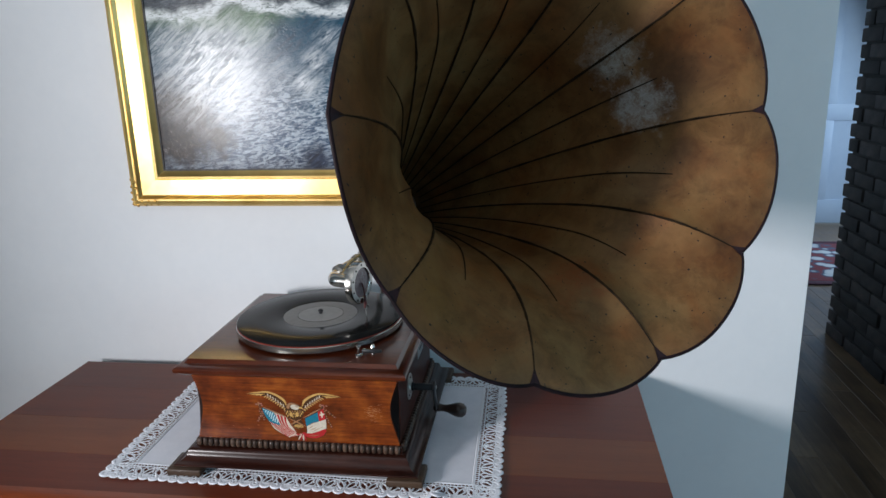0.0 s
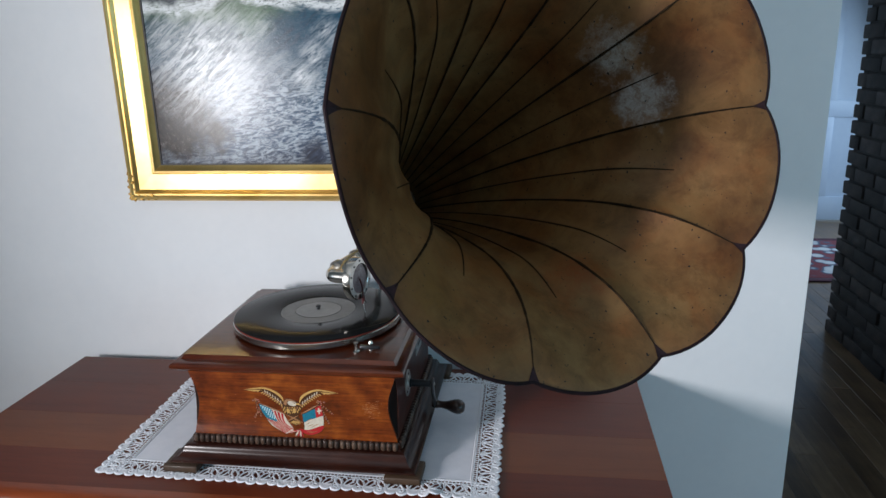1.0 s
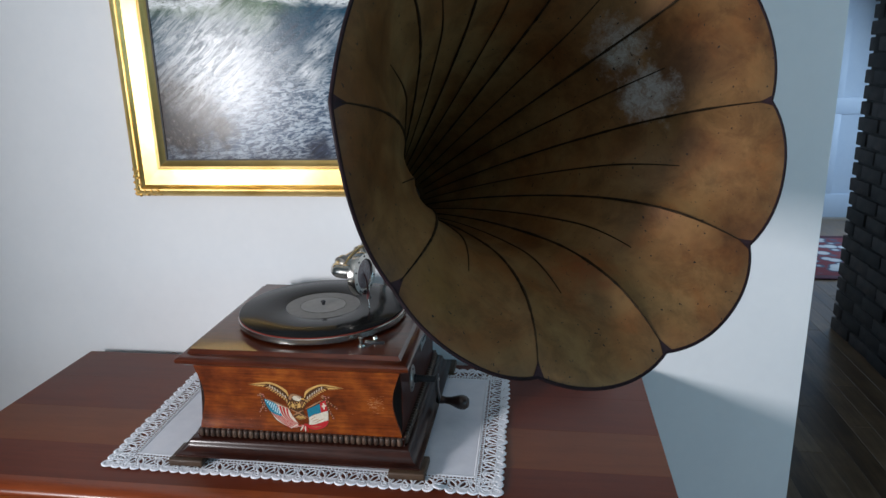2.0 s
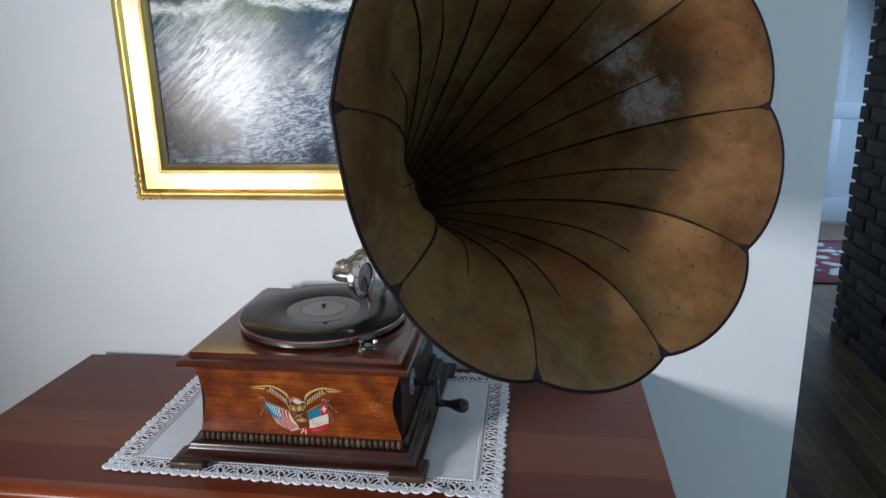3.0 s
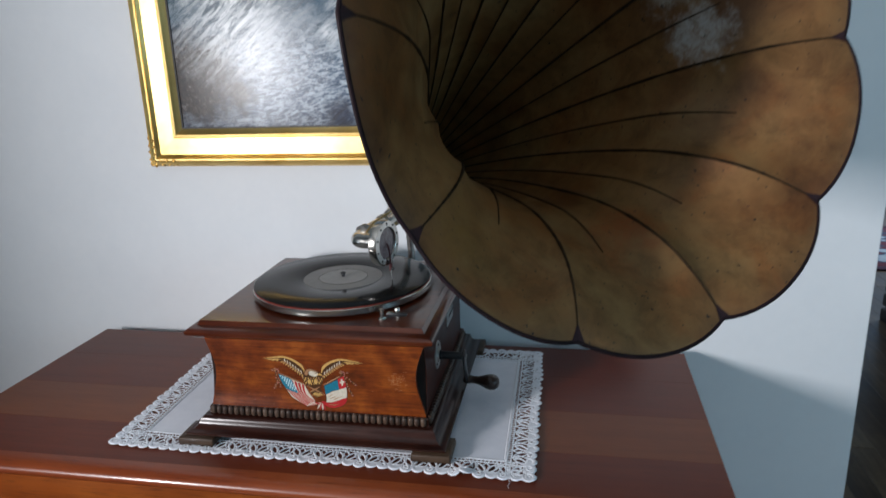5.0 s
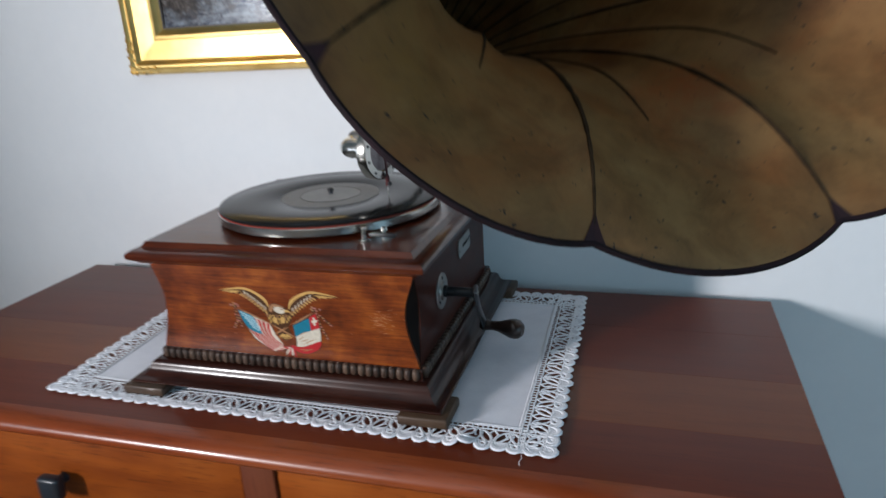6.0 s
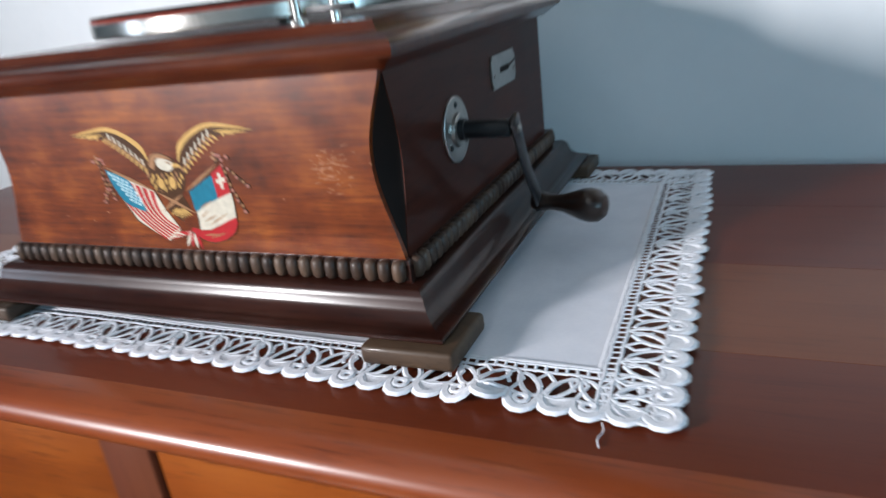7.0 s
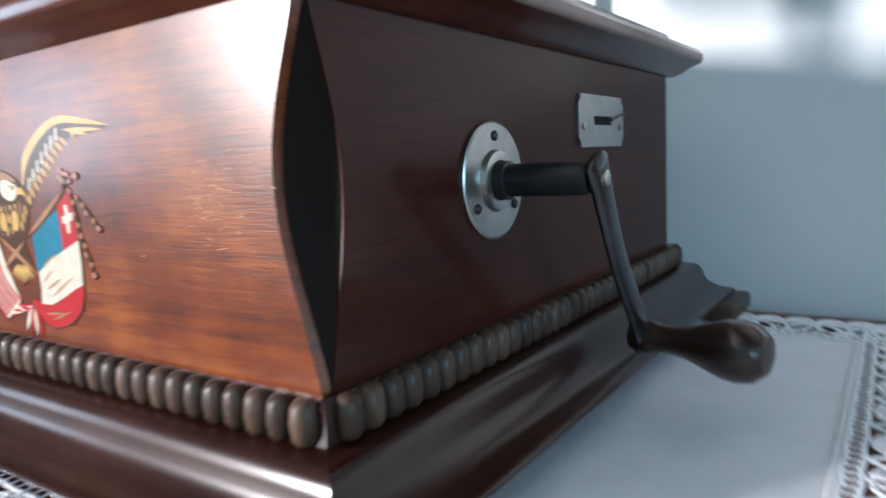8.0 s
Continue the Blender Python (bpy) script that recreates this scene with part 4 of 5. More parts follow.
part("brake_lever", box(-0.228, -0.196, 0.9030, 0.9085, 1.0440, 1.0485, 0.0010), BLACKM, brake, "black brake lever")
part("brake_screw", lathe([(0.0034, LIDTOP), (0.0030, 1.0500), (0.0042, 1.0510), (0.0030, 1.0545), (0, 1.055)], (-0.2120, 0.911, 0), sides=14), CHROME, brake)
part("brake_pad", box(-0.229, -0.212, 0.9085, 0.9125, 1.0440, 1.0475, 0.0008), BRASS, brake)

# tone arm, sound box and bracket
SN = Vector((0.965, -0.26, 0)).normalized()
SC = Vector((-0.261, 1.040, 1.117))
arm = part("tone_arm", tube(spline([SC - SN * 0.004, SC - SN * 0.030, SC - SN * 0.050 + Vector((0, 0.002, 0)), SC - SN * 0.058 + Vector((0.004, 0.018, 0.001)),
                                    (-0.300, 1.102, 1.124), (-0.278, 1.140, 1.133), (-0.268, 1.170, 1.140)], 8), 0.0125, 20), CHROME, gramophone, "curved nickel tone arm")
for a, c, r in (((-0.312, 1.080, 1.1205), (-0.307, 1.090, 1.122), 0.0150), ((-0.288, 1.122, 1.1285), (-0.284, 1.129, 1.130), 0.0155), ((-0.276, 1.146, 1.134), (-0.272, 1.158, 1.137), 0.0170)):
    part("collar", tube([a, c], r, 24), DULLNICK, arm, "nickel collar")
for dz, dx in ((0.014, 0.006), (-0.010, 0.010)):
    part("spring_rod", tube(spline([SC - SN * 0.040 + Vector((0.004, 0.004, dz)), (-0.298 + dx, 1.090, 1.125 + dz), (-0.276 + dx, 1.140, 1.136 + dz)], 6), 0.0018, 8), BRASS, arm)
sound = part("sound_box", lathe([(0.014, -0.017), (0.019, -0.014), (0.0350, -0.011), (0.0380, -0.009), (0.0380, 0.002), (0.0368, 0.0045), (0.0272, 0.0050), (0.0262, 0.0042), (0.0257, 0.0010), (0, 0.0010)], SC, SN, 56), CHROME, gramophone, "round nickel reproducer")
part("diaphragm", lathe([(0.0255, 0.0011), (0.0255, 0.0018), (0.004, 0.0020), (0.003, 0.0030), (0, 0.0032)], SC, SN, 40), MICA, sound, "mauve mica diaphragm")
side_v = SN.cross(Vector((0, 0, 1))).normalized()
screw_me = mesh_of("screw", lathe([(0.0019, 0), (0.0019, 0.0012), (0, 0.0016)], (0, 0, 0), SN, 10), BLACKM)
for k in range(10):
    q = math.tau * (k + 0.5) / 10
    piece("screw", screw_me, SC + SN * 0.0042 + 0.0322 * (math.cos(q) * side_v + math.sin(q) * Vector((0, 0, 1))), sound)
tip = Vector((-0.2500, 1.0300, 1.0575))
part("needle_bar", tube(spline([SC + SN * 0.003, SC + SN * 0.007 + Vector((0, 0, -0.014)), SC + SN * 0.008 + Vector((0, 0, -0.034)), SC + SN * 0.008 + Vector((0, 0, -0.046))], 6), [0.0016] * 12 + [0.0030] * 7, 10), speckled("dull_red_metal", (0.05, 0.010, 0.011), (0.10, 0.022, 0.022), 90, 0.4, 0.4), sound, "dull red needle bar")
part("needle", tube([SC + SN * 0.008 + Vector((0, 0, -0.042)), tip], [0.0013, 0.0004], 8), CHROME, sound)
part("needle_screw", lathe([(0.0026, 0), (0.0026, 0.004), (0, 0.005)], SC + SN * 0.009 + Vector((0, 0, -0.043)), SN, 12), BLACKM, sound)
BR = Vector((-0.272, 1.243, 0))
bracket = part("bracket", tube([BR + Vector(q) for q in ((0.006, 0, 0.930), (0.006, 0, 0.936), (0.005, 0, 1.040), (0.002, -0.002, 1.092), (0, -0.006, 1.108), (-0.002, -0.020, 1.122))], [0.0050, 0.0072, 0.0066, 0.0060, 0.0085, 0.0120], 20), DULLNICK, gramophone, "nickel bracket post")
part("bracket_plate", box(-0.290, -0.242, 1.1902, 1.2385, 0.945, 0.957, 0.002), DULLNICK, bracket)
part("pivot", tube([(-0.272, 1.172, 1.118), (-0.271, 1.173, 1.122), (-0.271, 1.174, 1.150), (-0.271, 1.1745, 1.154)], [0.0165, 0.0190, 0.0190, 0.0165], 28), CHROME, bracket)
part("pivot_arm", tube([(-0.2735, 1.226, 1.122), (-0.2715, 1.196, 1.130), (-0.271, 1.180, 1.132)], [0.0115, 0.0100, 0.0090], 16), CHROME, bracket)

# ---------------------------------------------------------------- the horn
HC = Vector((0.0908, 0.7115, 1.4252))
AZ, EL, HR, PHASE, PETALS = radians(34.3), radians(14.8), 0.3029, radians(178.1), 10
# how far the old rim is bent out and forward at each seam, and how far each petal's lip curls out
BENT = ((-0.0014, 0.040), (-0.0063, -0.0182), (0, -0.0028), (0.0068, -0.0139), (0.0068, -0.0141), (-0.0034, 0), (-0.001, -0.002), (0, 0), (0, 0), (-0.0173, 0.0079))
LIPS = (-0.002, 0.0148, 0.0129, 0.0192, 0.0179, 0.0142, 0.021, 0.021, 0.021, -0.016)
HA = Vector((math.cos(EL) * math.sin(AZ), -math.cos(EL) * math.cos(AZ), math.sin(EL)))
HU = Vector((0, 0, 1)).cross(HA).normalized()
HV = HA.cross(HU)
# flare: radius against the wall's angle to the axis, integrated for the depth
FLARE = [(0.030, 14), (0.090, 18), (0.148, 22), (0.205, 38), (0.235, 52), (0.258, 60), (0.3029, 74)]
NS = 64


def flare_angle(r):
    for (r0, a0), (r1, a1) in zip(FLARE, FLARE[1:]):
        if r <= r1:
            return radians(a0 + (a1 - a0) * (r - r0) / (r1 - r0))
    return radians(FLARE[-1][1])


radii = [FLARE[0][0] + (HR - FLARE[0][0]) * (k / NS) ** 1.25 for k in range(NS + 1)]
depths = [0.0] * (NS + 1)
for k in range(NS - 1, -1, -1):
    depths[k] = depths[k + 1] + (radii[k + 1] - radii[k]) / math.tan(flare_angle((radii[k] + radii[k + 1]) / 2))
LENGTH = depths[0]
DROP = 0.055


def step(x, a, c):
    t = min(max((x - a) / (c - a), 0), 1)
    return t * t * (3 - 2 * t)


def horn_point(k, w, petal, push=0.0):
    """k: step along the flare, w: -1 to 1 across the petal, push: out through the wall."""
    r, d = radii[k], depths[k]
    q = r / HR
    th = PHASE + (petal + 0.5 + w * 0.5) * math.tau / PETALS
    phi = flare_angle(r)
    one = (1 - abs(w) ** 2.3)
    two = 1 - (2 * abs(w) - 1) ** 2
    m = step(q, 0.50, 0.72)
    pillow = (0.0135 * one * m + 0.0050 * two * (1 - m)) * step(q, 0.02, 0.35)
    lip = LIPS[petal % PETALS] * one * step(q, 0.70, 1.0)
    puff = pillow * (1 - step(q, 0.74, 1)) + push
    ease, edge = 0.5 + 0.5 * math.sin(w * math.pi / 2), step(q, 0.45, 1.0)
    out, fore = ((1 - ease) * BENT[petal % PETALS][k2] + ease * BENT[(petal + 1) % PETALS][k2] for k2 in (0, 1))
    rad = r + lip * 0.77 + puff * math.cos(phi) + out * edge
    dep = d - lip * 0.64 + puff * math.sin(phi) - fore * edge
    centre = HC - HA * dep - Vector((0, 0, DROP * (max(dep, 0) / LENGTH) ** 1.6))
    return centre + rad * (math.cos(th) * HU + math.sin(th) * HV)


def neck(d):
    """A place on the horn's middle line, d behind the rim's plane."""
    return HC - HA * d - Vector((0, 0, DROP * (d / LENGTH) ** 1.6))


elbow = tube(spline([(-0.2710, 1.1745, 1.150), (-0.2760, 1.182, 1.172), neck(LENGTH + 0.055) + Vector((0, 0, -0.012)), neck(LENGTH + 0.022), neck(LENGTH - 0.006)], 8),
             [0.0135] * 12 + [0.0160] * 6 + [0.0220] * 6 + [0.0300] * 4 + [0.0328] * 5, 28)
elbow.faces.ensure_lookup_table()
elbow.faces.remove(elbow.faces[-1])
horn = part("horn", elbow, DULLNICK, gramophone, "large flower-shaped metal horn, ochre painted inside")
part("horn_collar", tube([(-0.2755, 1.178, 1.166), (-0.2780, 1.180, 1.188)], 0.0175, 28), DULLNICK, horn, "nickel elbow collar")
NW = 14
for p in range(PETALS):
    b = bmesh.new()
    inner = [[b.verts.new(horn_point(k, -1 + 2 * j / NW, p)) for j in range(NW + 1)] for k in range(NS + 1)]
    for k in range(NS):
        for j in range(NW):
            b.faces.new((inner[k][j], inner[k + 1][j], inner[k + 1][j + 1], inner[k][j + 1]))
    part("petal", b, HORN, horn, "", 60)
b = bmesh.new()
for p in range(PETALS):
    g = [[b.verts.new(horn_point(k, -1 + 2 * j / 8, p, 0.0016)) for j in range(9)] for k in range(0, NS + 1, 2)]
    for k in range(len(g) - 1):
        for j in range(8):
            b.faces.new((g[k][j], g[k][j + 1], g[k + 1][j + 1], g[k + 1][j]))
part("horn_back", b, HORNBACK, horn, "dark painted outside of the horn", 60)
rim = bmesh.new()
tube([horn_point(NS, -1 + 2 * j / 16, p, 0.0008) for p in range(PETALS) for j in range(16)], 0.0022, 8, rim, True)
part("rim", rim, RIMP, horn, "dark wired rim")
jr = random.Random(9)
for p in range(PETALS):
    ks = list(range(2, NS - 1, 1))
    rad = [0.0006 + 0.0012 * math.sin(math.pi * min(radii[k] / HR, 1) ** 1.2) * (0.55 + 0.8 * jr.random()) for k in ks]
    part("seam", tube([horn_point(k, -1, p, -0.0002) for k in ks], rad, 6), SEAMP, horn, "black soldered seam")
    stop = int(NS * (0.69 + 0.04 * jr.random()))
    ks = list(range(2, stop))
    part("rib", tube([horn_point(k, 0, p, -0.0001) for k in ks], [0.0006 + 0.0008 * min(1, (stop - k) / 10) * radii[k] / HR * 1.6 for k in ks], 6), SEAMP, horn, "dark pressed rib")
    # plum touch-up where seam and rim meet
    b = bmesh.new()
    for s in (-1, 1):
        g = [[b.verts.new(horn_point(k, s * -1 + s * 2 * j / NW * 0.085 * (i / 4) ** 1.5, (p if s > 0 else p - 1), -0.0006)) for j in (0, 3, 7)] for i, k in enumerate(range(NS - 4, NS + 1))]
        for i in range(4):
            for j in range(2):
                b.faces.new((g[i][j], g[i + 1][j], g[i + 1][j + 1], g[i][j + 1]))
    part("touch_up", b, PLUM, horn, "plum-coloured touch-up paint")

# ---------------------------------------------------------------- the emblem on the front
emblem = front
U0, Z0E, UX, UZ = -0.410, 0.9855, 0.155 / 933, 0.0825 / 595
LAYER = [0]
PLACE = {"at": lambda x: 1.012 * x - 14}


def transfer(name, outline, mat, label=""):
    """A thin transfer laid on the board, each a hair over the one before."""
    LAYER[0] += 1
    h = 0.00003 + 0.0000022 * LAYER[0]
    pts = [(U0 + (PLACE["at"](x) - 62) * UX, Z0E - (y - 90) * UZ) for x, y in outline]
    return part(name, plate(pts, h + 0.00005, lambda u, v, w: (u, PY_F + 0.00005 - w, v)), mat, emblem, label)


def smooth_outline(pts, steps=5):
    q = [Vector((x, y, 0)) for x, y in pts]
    return [(v.x, v.y) for v in spline(q, steps)]


def sliver(x0, y0, x1, y1, wide, swell=0.4):
    """A pointed leaf shape from one point to the other."""
    d = Vector((x1 - x0, y1 - y0, 0))
    s = Vector((-d.y, d.x, 0)).normalized()
    out = [(x0, y0)]
    for t in (0.2, swell, 0.75):
        out.append((x0 + d.x * t + s.x * wide * math.sin(math.pi * t), y0 + d.y * t + s.y * wide * math.sin(math.pi * t)))
    out.append((x1, y1))
    for t in (0.75, swell, 0.2):
        out.append((x0 + d.x * t - s.x * wide * math.sin(math.pi * t), y0 + d.y * t - s.y * wide * math.sin(math.pi * t)))
    return out


def band(a, c, e, f, t0, t1, sag=0.0, n=6):
    """A curved stripe of a cloth between edge a-c and edge e-f, from share t0 to t1."""
    def at(t, s):
        p = (a[0] + (c[0] - a[0]) * t, a[1] + (c[1] - a[1]) * t)
        q = (e[0] + (f[0] - e[0]) * t, e[1] + (f[1] - e[1]) * t)
        bow = sag * math.sin(math.pi * s)
        return (p[0] + (q[0] - p[0]) * s - bow, p[1] + (q[1] - p[1]) * s + bow * 0.6)
    return [at(t0, k / n) for k in range(n + 1)] + [at(t1, k / n) for k in range(n, -1, -1)]


# wings: dark ground, gold arm, feathers
for s in (1, -1):
    mx = (lambda x: x) if s == 1 else (lambda x: 1054 - x)
    wing = smooth_outline([(62, 105), (160, 85), (270, 70), (360, 105), (430, 165), (455, 240), (470, 300)], 4)
    under = smooth_outline([(480, 350), (420, 300), (370, 235), (310, 180), (240, 130), (160, 122), (62, 105)], 4)
    transfer("wing", [(mx(x), y) for x, y in wing + under[:-1]], D_BROWN, "outspread painted wing")
    arm_o = smooth_outline([(62, 105), (160, 80), (270, 66), (360, 100), (432, 160), (452, 235)], 5)
    arm_i = smooth_outline([(448, 245), (422, 188), (355, 124), (267, 86), (160, 94), (62, 105)], 5)
    transfer("wing", [(mx(x), y) for x, y in arm_o + arm_i[:-1]], D_GOLD)
    for row, k in [(r, k) for r in range(2) for k in range(13)]:
        t = k / 12
        x, y = 246 + 232 * t + 15 * row, 128 + 205 * t ** 1.15 - 6 * row
        transfer("feather", [(mx(a), c) for a, c in sliver(x + 14 - 8 * t, y - 8, x - 14 + 22 * t, y + 16 + 12 * t, 6.5)], D_TAN if row else D_GOLD)
    for k in range(3):
        transfer("feather", [(mx(a), c) for a, c in sliver(250 - 20 * k, 102 + 3 * k, 90 + 55 * k, 112 + 9 * k, 6)], D_GOLD)
    for k in range(7):
        x, y = 272 + 24 * k, 112 + 17 * k + k * k * 0.7
        transfer("wing_bar", [(mx(x - 4), y - 17), (mx(x + 4), y - 15), (mx(x + 9), y + 17), (mx(x + 1), y + 17)], D_WHITE)
# body
PLACE["at"] = lambda x: x - 45
oval = lambda cx, cy, rx, ry, n=18: [(cx + rx * math.cos(math.tau * k / n), cy + ry * math.sin(math.tau * k / n)) for k in range(n)]
transfer("body", oval(560, 320, 96, 104), D_BROWN, "painted eagle body")
transfer("tail", sliver(585, 380, 585, 540, 64, 0.6), D_BROWN)
for k in range(9):
    transfer("feather", sliver(572 + k * 4, 470, 532 + 14 * k, 530 - abs(k - 4) * 5, 4), D_GOLD)
for row in range(3):
    for k in range(8 - row):
        x, y = 470 + 24 * k + 12 * row, 288 + 30 * row + 10 * math.sin(k)
        transfer("feather", sliver(x, y, x + (k - 3.5) * 2, y + 36, 6), D_TAN if (k + row) % 3 == 0 else D_GOLD)
transfer("leg", oval(522, 350, 21, 34), D_BROWN)
transfer("leg", oval(583, 346, 21, 36), D_BROWN)
transfer("leg", oval(524, 348, 17, 29), D_GOLD)
transfer("leg", oval(584, 344, 17, 31), D_GOLD)
PLACE["at"] = lambda x: x - 25
transfer("head", smooth_outline([(452, 268), (474, 215), (516, 196), (566, 210), (606, 240), (580, 292), (530, 298), (480, 292), (452, 268)], 3)[:-1], D_BROWN)
transfer("head", smooth_outline([(462, 258), (482, 214), (518, 201), (562, 212), (590, 232), (548, 226), (506, 226), (494, 262), (480, 280), (462, 258)], 3)[:-1], D_TAN)
transfer("head", smooth_outline([(503, 240), (522, 224), (560, 230), (594, 248), (580, 278), (548, 286), (512, 268), (503, 240)], 3)[:-1], D_WHITE, "white head")
transfer("eye", oval(572, 250, 7, 4, 8), D_BROWN)
transfer("brow", sliver(545, 242, 590, 246, 3), D_TAN)
transfer("beak", [(588, 250), (612, 248), (628, 262), (622, 272), (608, 266), (584, 270)], D_GOLD)
# striped flag
PLACE["at"] = lambda x: 0.95 * x - 30
a, c, e, f = (372, 345), (308, 462), (572, 575), (490, 640)
flag_edge = [(232, 276), (300, 303), (366, 338), (484, 388), (520, 480), (576, 575), (560, 612), (495, 644), (425, 600), (345, 540), (306, 462), (258, 372)]
transfer("flag", [(x + (6 if x > 400 else -6), y + (6 if y > 420 else -4)) for x, y in flag_edge], D_BROWN)
transfer("flag", flag_edge, D_WHITE, "striped flag")
for k in range(7):
    transfer("stripe", band((482, 390), (226, 292), (576, 574), (478, 644), k / 7 + 0.004, k / 7 + 0.096, 34), D_RED)
    if k % 2:
        transfer("fold", band((482, 390), (226, 292), (576, 574), (478, 644), k / 7 + 0.088, k / 7 + 0.106, 34), D_BROWN)
transfer("canton", smooth_outline([(232, 276), (300, 305), (358, 338), (384, 420), (412, 490), (355, 476), (300, 446), (258, 372), (232, 276)], 2)[:-1], D_BLUE)
for r in range(6):
    for q in range(5):
        x = 252 + 22 * q + 19 * r * 0.75 + r * 3
        y = 298 + 11 * q + 27 * r
        if x < 396 and y < 478:
            transfer("star", oval(x, y, 8, 8, 6), D_PALE)
# three-coloured flag
transfer("flag", [(672, 384), (882, 250), (902, 390), (900, 516), (882, 586), (824, 632), (745, 652), (686, 636), (684, 580), (688, 490)], D_BROWN)
transfer("flag", smooth_outline([(680, 388), (752, 345), (820, 310), (822, 370), (824, 420), (760, 450), (692, 490), (684, 440), (680, 388)], 2)[:-1], D_BLUE, "blue, white and red flag")
transfer("canton", [(818, 300), (880, 258), (888, 320), (894, 392), (824, 424), (820, 360)], D_RED)
transfer("cross", [(848, 300), (862, 296), (866, 320), (880, 318), (882, 338), (866, 342), (866, 372), (852, 376), (850, 346), (836, 350), (834, 330), (850, 326)], D_WHITE)
transfer("band", [(692, 490), (760, 450), (824, 422), (896, 392), (898, 450), (894, 512), (800, 555), (740, 580), (688, 582), (694, 540)], D_WHITE)
transfer("band", smooth_outline([(688, 582), (740, 582), (800, 556), (894, 513), (876, 580), (820, 625), (745, 645), (690, 630), (640, 590), (650, 572), (688, 582)], 2)[:-1], D_RED)
for x0, y0, x1, y1 in ((720, 540, 800, 500), (740, 560, 860, 490), (706, 520, 760, 480), (715, 470, 790, 432), (700, 610, 790, 600), (730, 625, 830, 590)):
    transfer("fold", sliver(x0, y0, x1, y1, 4), D_TAN)
# knot of cloth
for k, mt in enumerate((D_RED, D_WHITE, D_RED, D_WHITE, D_RED)):
    transfer("ribbon", sliver(500 + 14 * k, 640 - 12 * k, 640, 585 + 7 * k, 8), mt)
for k, mt in enumerate((D_WHITE, D_RED, D_WHITE, D_RED)):
    transfer("ribbon", sliver(630 + 8 * k, 596, 590 + 28 * k, 672 + 4 * k, 9), mt)
# staves and tassels
for x0, y0, x1, y1 in ((232, 262, 500, 392), (500, 392, 690, 500), (858, 255, 660, 388), (640, 400, 505, 490)):
    transfer("staff", sliver(x0, y0, x1, y1, 8, 0.5), D_TAN, "painted staff")
for x0, y0, x1, y1 in ((205, 250, 215, 400), (215, 370, 178, 450), (228, 320, 246, 440), (880, 250, 910, 400), (905, 370, 955, 495), (900, 270, 1000, 372)):
    transfer("tassel", sliver(x0, y0, x1, y1, 9, 0.6), D_BROWN)
    for q in range(5):
        s = (q + 0.4) / 5
        transfer("tassel", oval(x0 + (x1 - x0) * s + 5 * math.sin(q * 2.3), y0 + (y1 - y0) * s, 7, 8, 8), D_TAN if q % 2 else D_ROSE)
for cx, cy in ((210, 236), (862, 228)):
    for q in range(9):
        ang = q * 2.4
        transfer("tassel", oval(cx + 9 * math.sqrt(q) * math.cos(ang), cy + 9 * math.sqrt(q) * math.sin(ang), 9, 7, 8), (D_BROWN, D_TAN, D_ROSE)[q % 3])
for x, y in ((176, 236), (180, 446), (244, 428), (915, 224), (990, 360), (950, 484)):
    transfer("tassel", oval(x, y, 13, 11, 9), D_BROWN)
    transfer("tassel", oval(x - 1, y - 1, 9, 8, 9), D_ROSE)

# pale scratches in the polish
PLACE["at"] = lambda x: x
sr = random.Random(21)
LAYER[0] = 0
D_SCRATCH = decal("scratched_polish", (0.40, 0.20, 0.10))
for k in range(70):
    x, y = 1290 + 40 * sr.gauss(0, 1), 290 + 44 * sr.gauss(0, 1)
    dx, dy = sr.uniform(-42, 42), sr.uniform(-9, 9)
    transfer("scratch", sliver(x, y, x + dx, y + dy, sr.uniform(0.6, 1.5)), D_SCRATCH)
for k in range(14):
    x, y = sr.uniform(-250, 1500), sr.uniform(20, 640)
    transfer("scratch", sliver(x, y, x + sr.uniform(-16, 16), y + sr.uniform(-8, 8), sr.uniform(1.0, 2.5)), D_SCRATCH)

# ---------------------------------------------------------------- the record
record = thing("gramophone_record", (TX, TY, 1.0555), "black shellac record with a grey paper label on the turntable", "record")
part("disc", lathe([(0.004, 1.0556), (0.1450, 1.0556), (0.1458, 1.0566), (0.1450, 1.0576), (0.1440, 1.0580), (0.0665, 1.0578), (0.0660, 1.0576), (0.004, 1.0576)], (TX, TY, 0), sides=96), RECORD, record)
part("label", lathe([(0.004, 1.0577), (0.0655, 1.0577), (0.0655, 1.05795), (0.004, 1.05795)], (TX, TY, 0), sides=64), LABEL, record, "grey paper label")
part("label_centre", lathe([(0.004, 1.0580), (0.0400, 1.0580), (0.0400, 1.0582), (0.004, 1.0582)], (TX, TY, 0), sides=48), LABELIN, record, "paler label centre")
part("label_ring", tube([(TX + 0.0403 * math.cos(q), TY + 0.0403 * math.sin(q), 1.0581) for q in [k * math.tau / 64 for k in range(64)]], 0.0003, 6, None, True), SCALLOP, record)

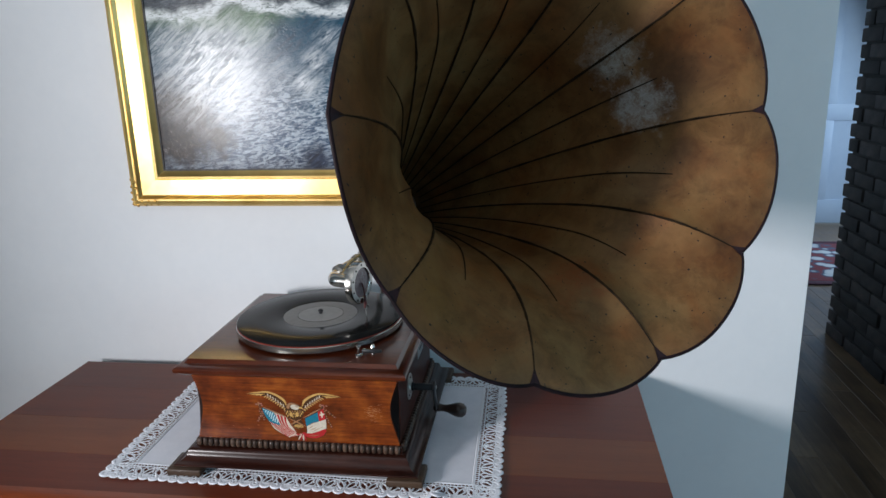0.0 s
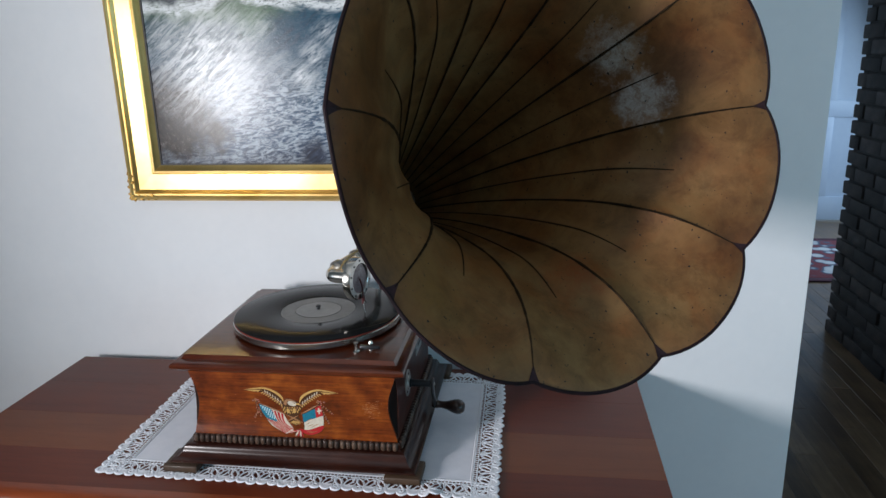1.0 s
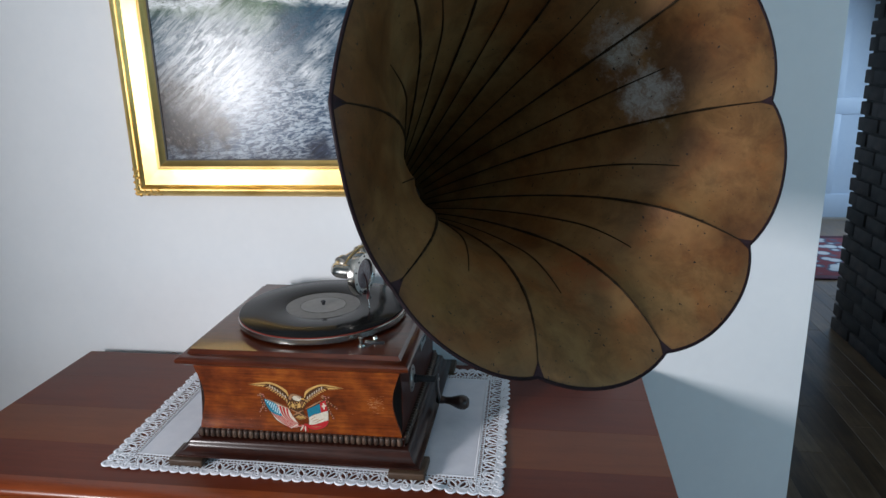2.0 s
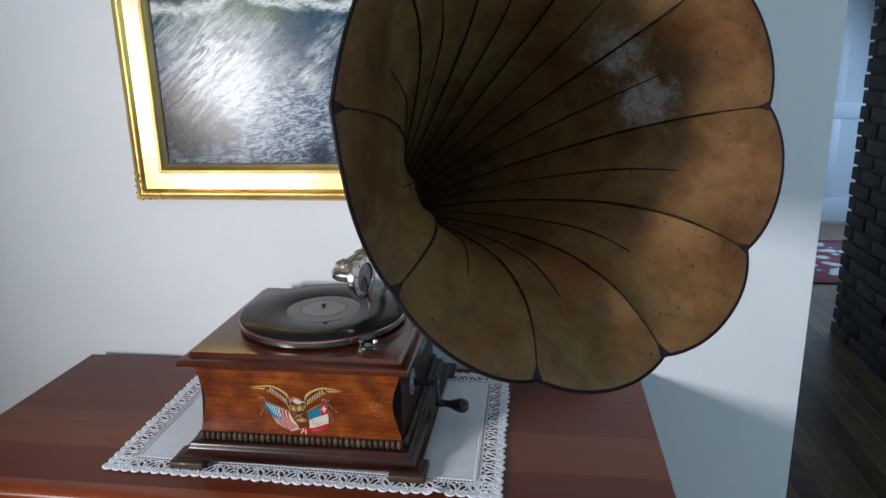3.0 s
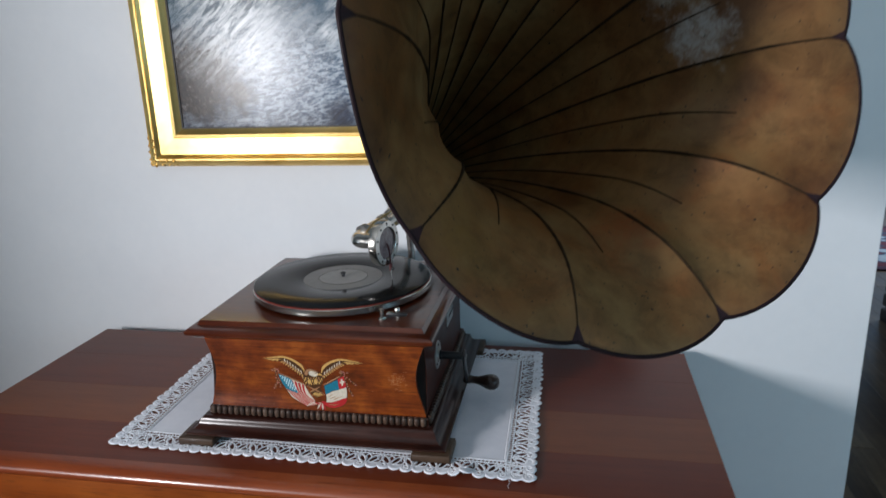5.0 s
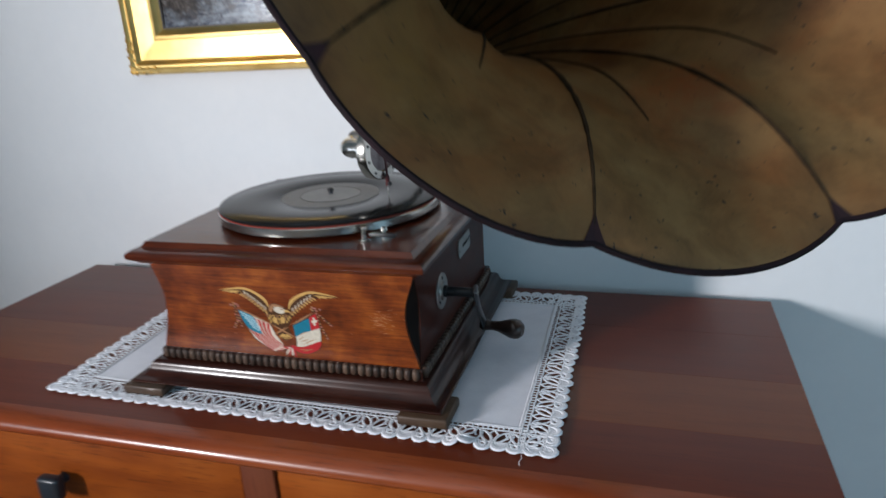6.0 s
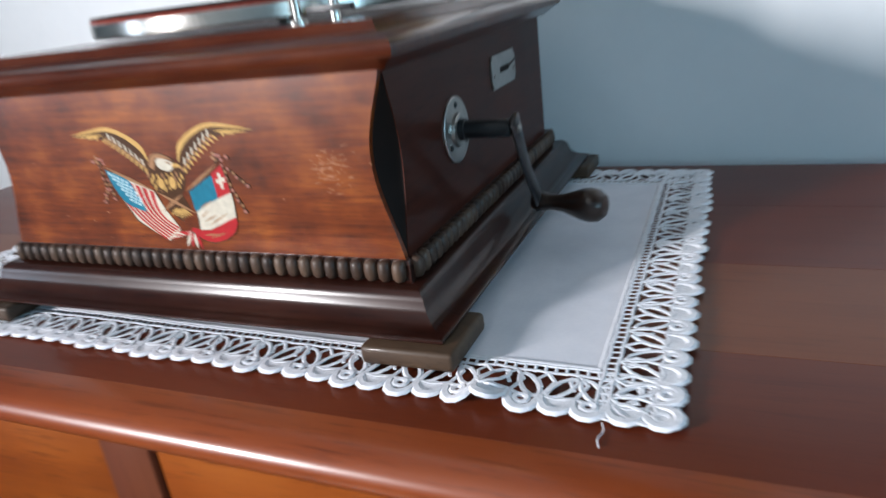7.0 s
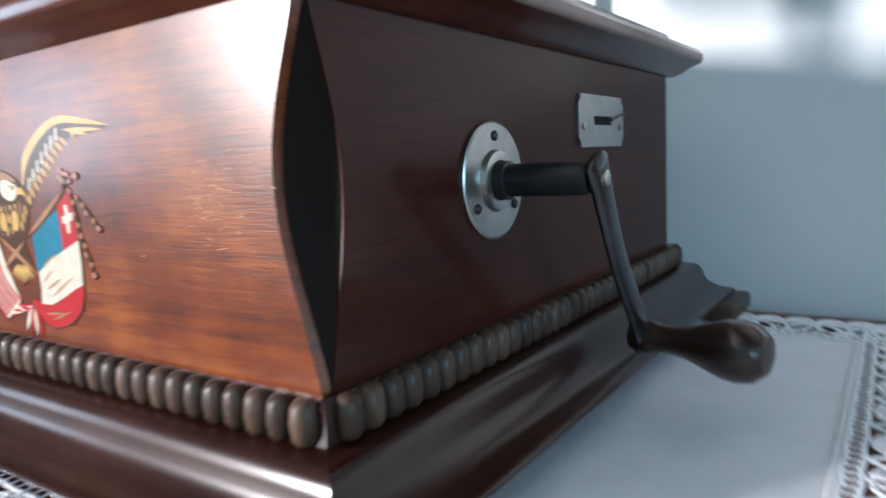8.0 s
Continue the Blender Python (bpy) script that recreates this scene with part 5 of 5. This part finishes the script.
# ---------------------------------------------------------------- bead moulding, one piece after the other
b = lathe([(0, -0.0070), (0.0030, -0.0064), (0.0043, -0.0045), (0.0048, 0), (0.0043, 0.0045), (0.0030, 0.0064), (0, 0.0070)], (0, 0, 0), sides=10)
bead_me = mesh_of("bead", b, BEADW, 60)
base_ob = [o for o in gramophone.children if o.name.startswith("base_moulding")][0]
for k in range(36):
    piece("bead", bead_me, (PX_L + 0.004 + (PX_R - PX_L - 0.008) * k / 35, PY_F - 0.0036, 0.8962), base_ob, (0, 0, 0.7 * k))
    if k < 35:
        piece("bead", bead_me, (PX_R + 0.0036, PY_F + 0.006 + (BASE_B - PY_F - 0.008) * k / 35, 0.8962), base_ob, (0, 0, 0.9 * k))

# ---------------------------------------------------------------- hallway floor boards and brick
floor = structure("floor", box(LEFT_X - 0.15, 4.2, REAR_Y - 0.15, 6.6, -0.06, -0.004), FLOORW, "dark brown hardwood strip floor")
ORIGIN[floor.name] = Vector((0, 0, 0))
board_me = mesh_of("floor_board", box(-0.0435, 0.0435, -0.60, 0.60, -0.004, 0.002, 0.0012, 1), FLOORW)
for i in range(16):
    for j in range(4):
        piece("floor_board", board_me, (0.64 + i * 0.0875, 1.75 + j * 1.202 + (i * 0.37) % 0.9, 0), floor)

chimney = structure("wall_chimney", box(1.642, 2.40, 2.0, 3.672, 0, TOP_Z), MORTAR, "dark brown brick chimney wall")
brick_me = mesh_of("brick", box(-0.012, 0.05, -0.103, 0.103, -0.0325, 0.0325, 0.006, 2), BRICK)
rng = random.Random(3)
for row in range(36):
    for k in range(6):
        y = 3.70 - 0.103 - 0.216 * k - (0.108 if row % 2 else 0)
        piece("brick", brick_me, (1.642 + rng.uniform(-0.006, 0.006), y + rng.uniform(-0.006, 0.006), 0.036 + 0.0765 * row), chimney, (rng.uniform(-0.02, 0.02), 0, rng.uniform(-0.02, 0.02)))
    if row % 2:
        piece("brick", brick_me, (1.645, 3.655 + rng.uniform(-0.005, 0.005), 0.036 + 0.0765 * row), chimney, None, (1, 0.48, 1))
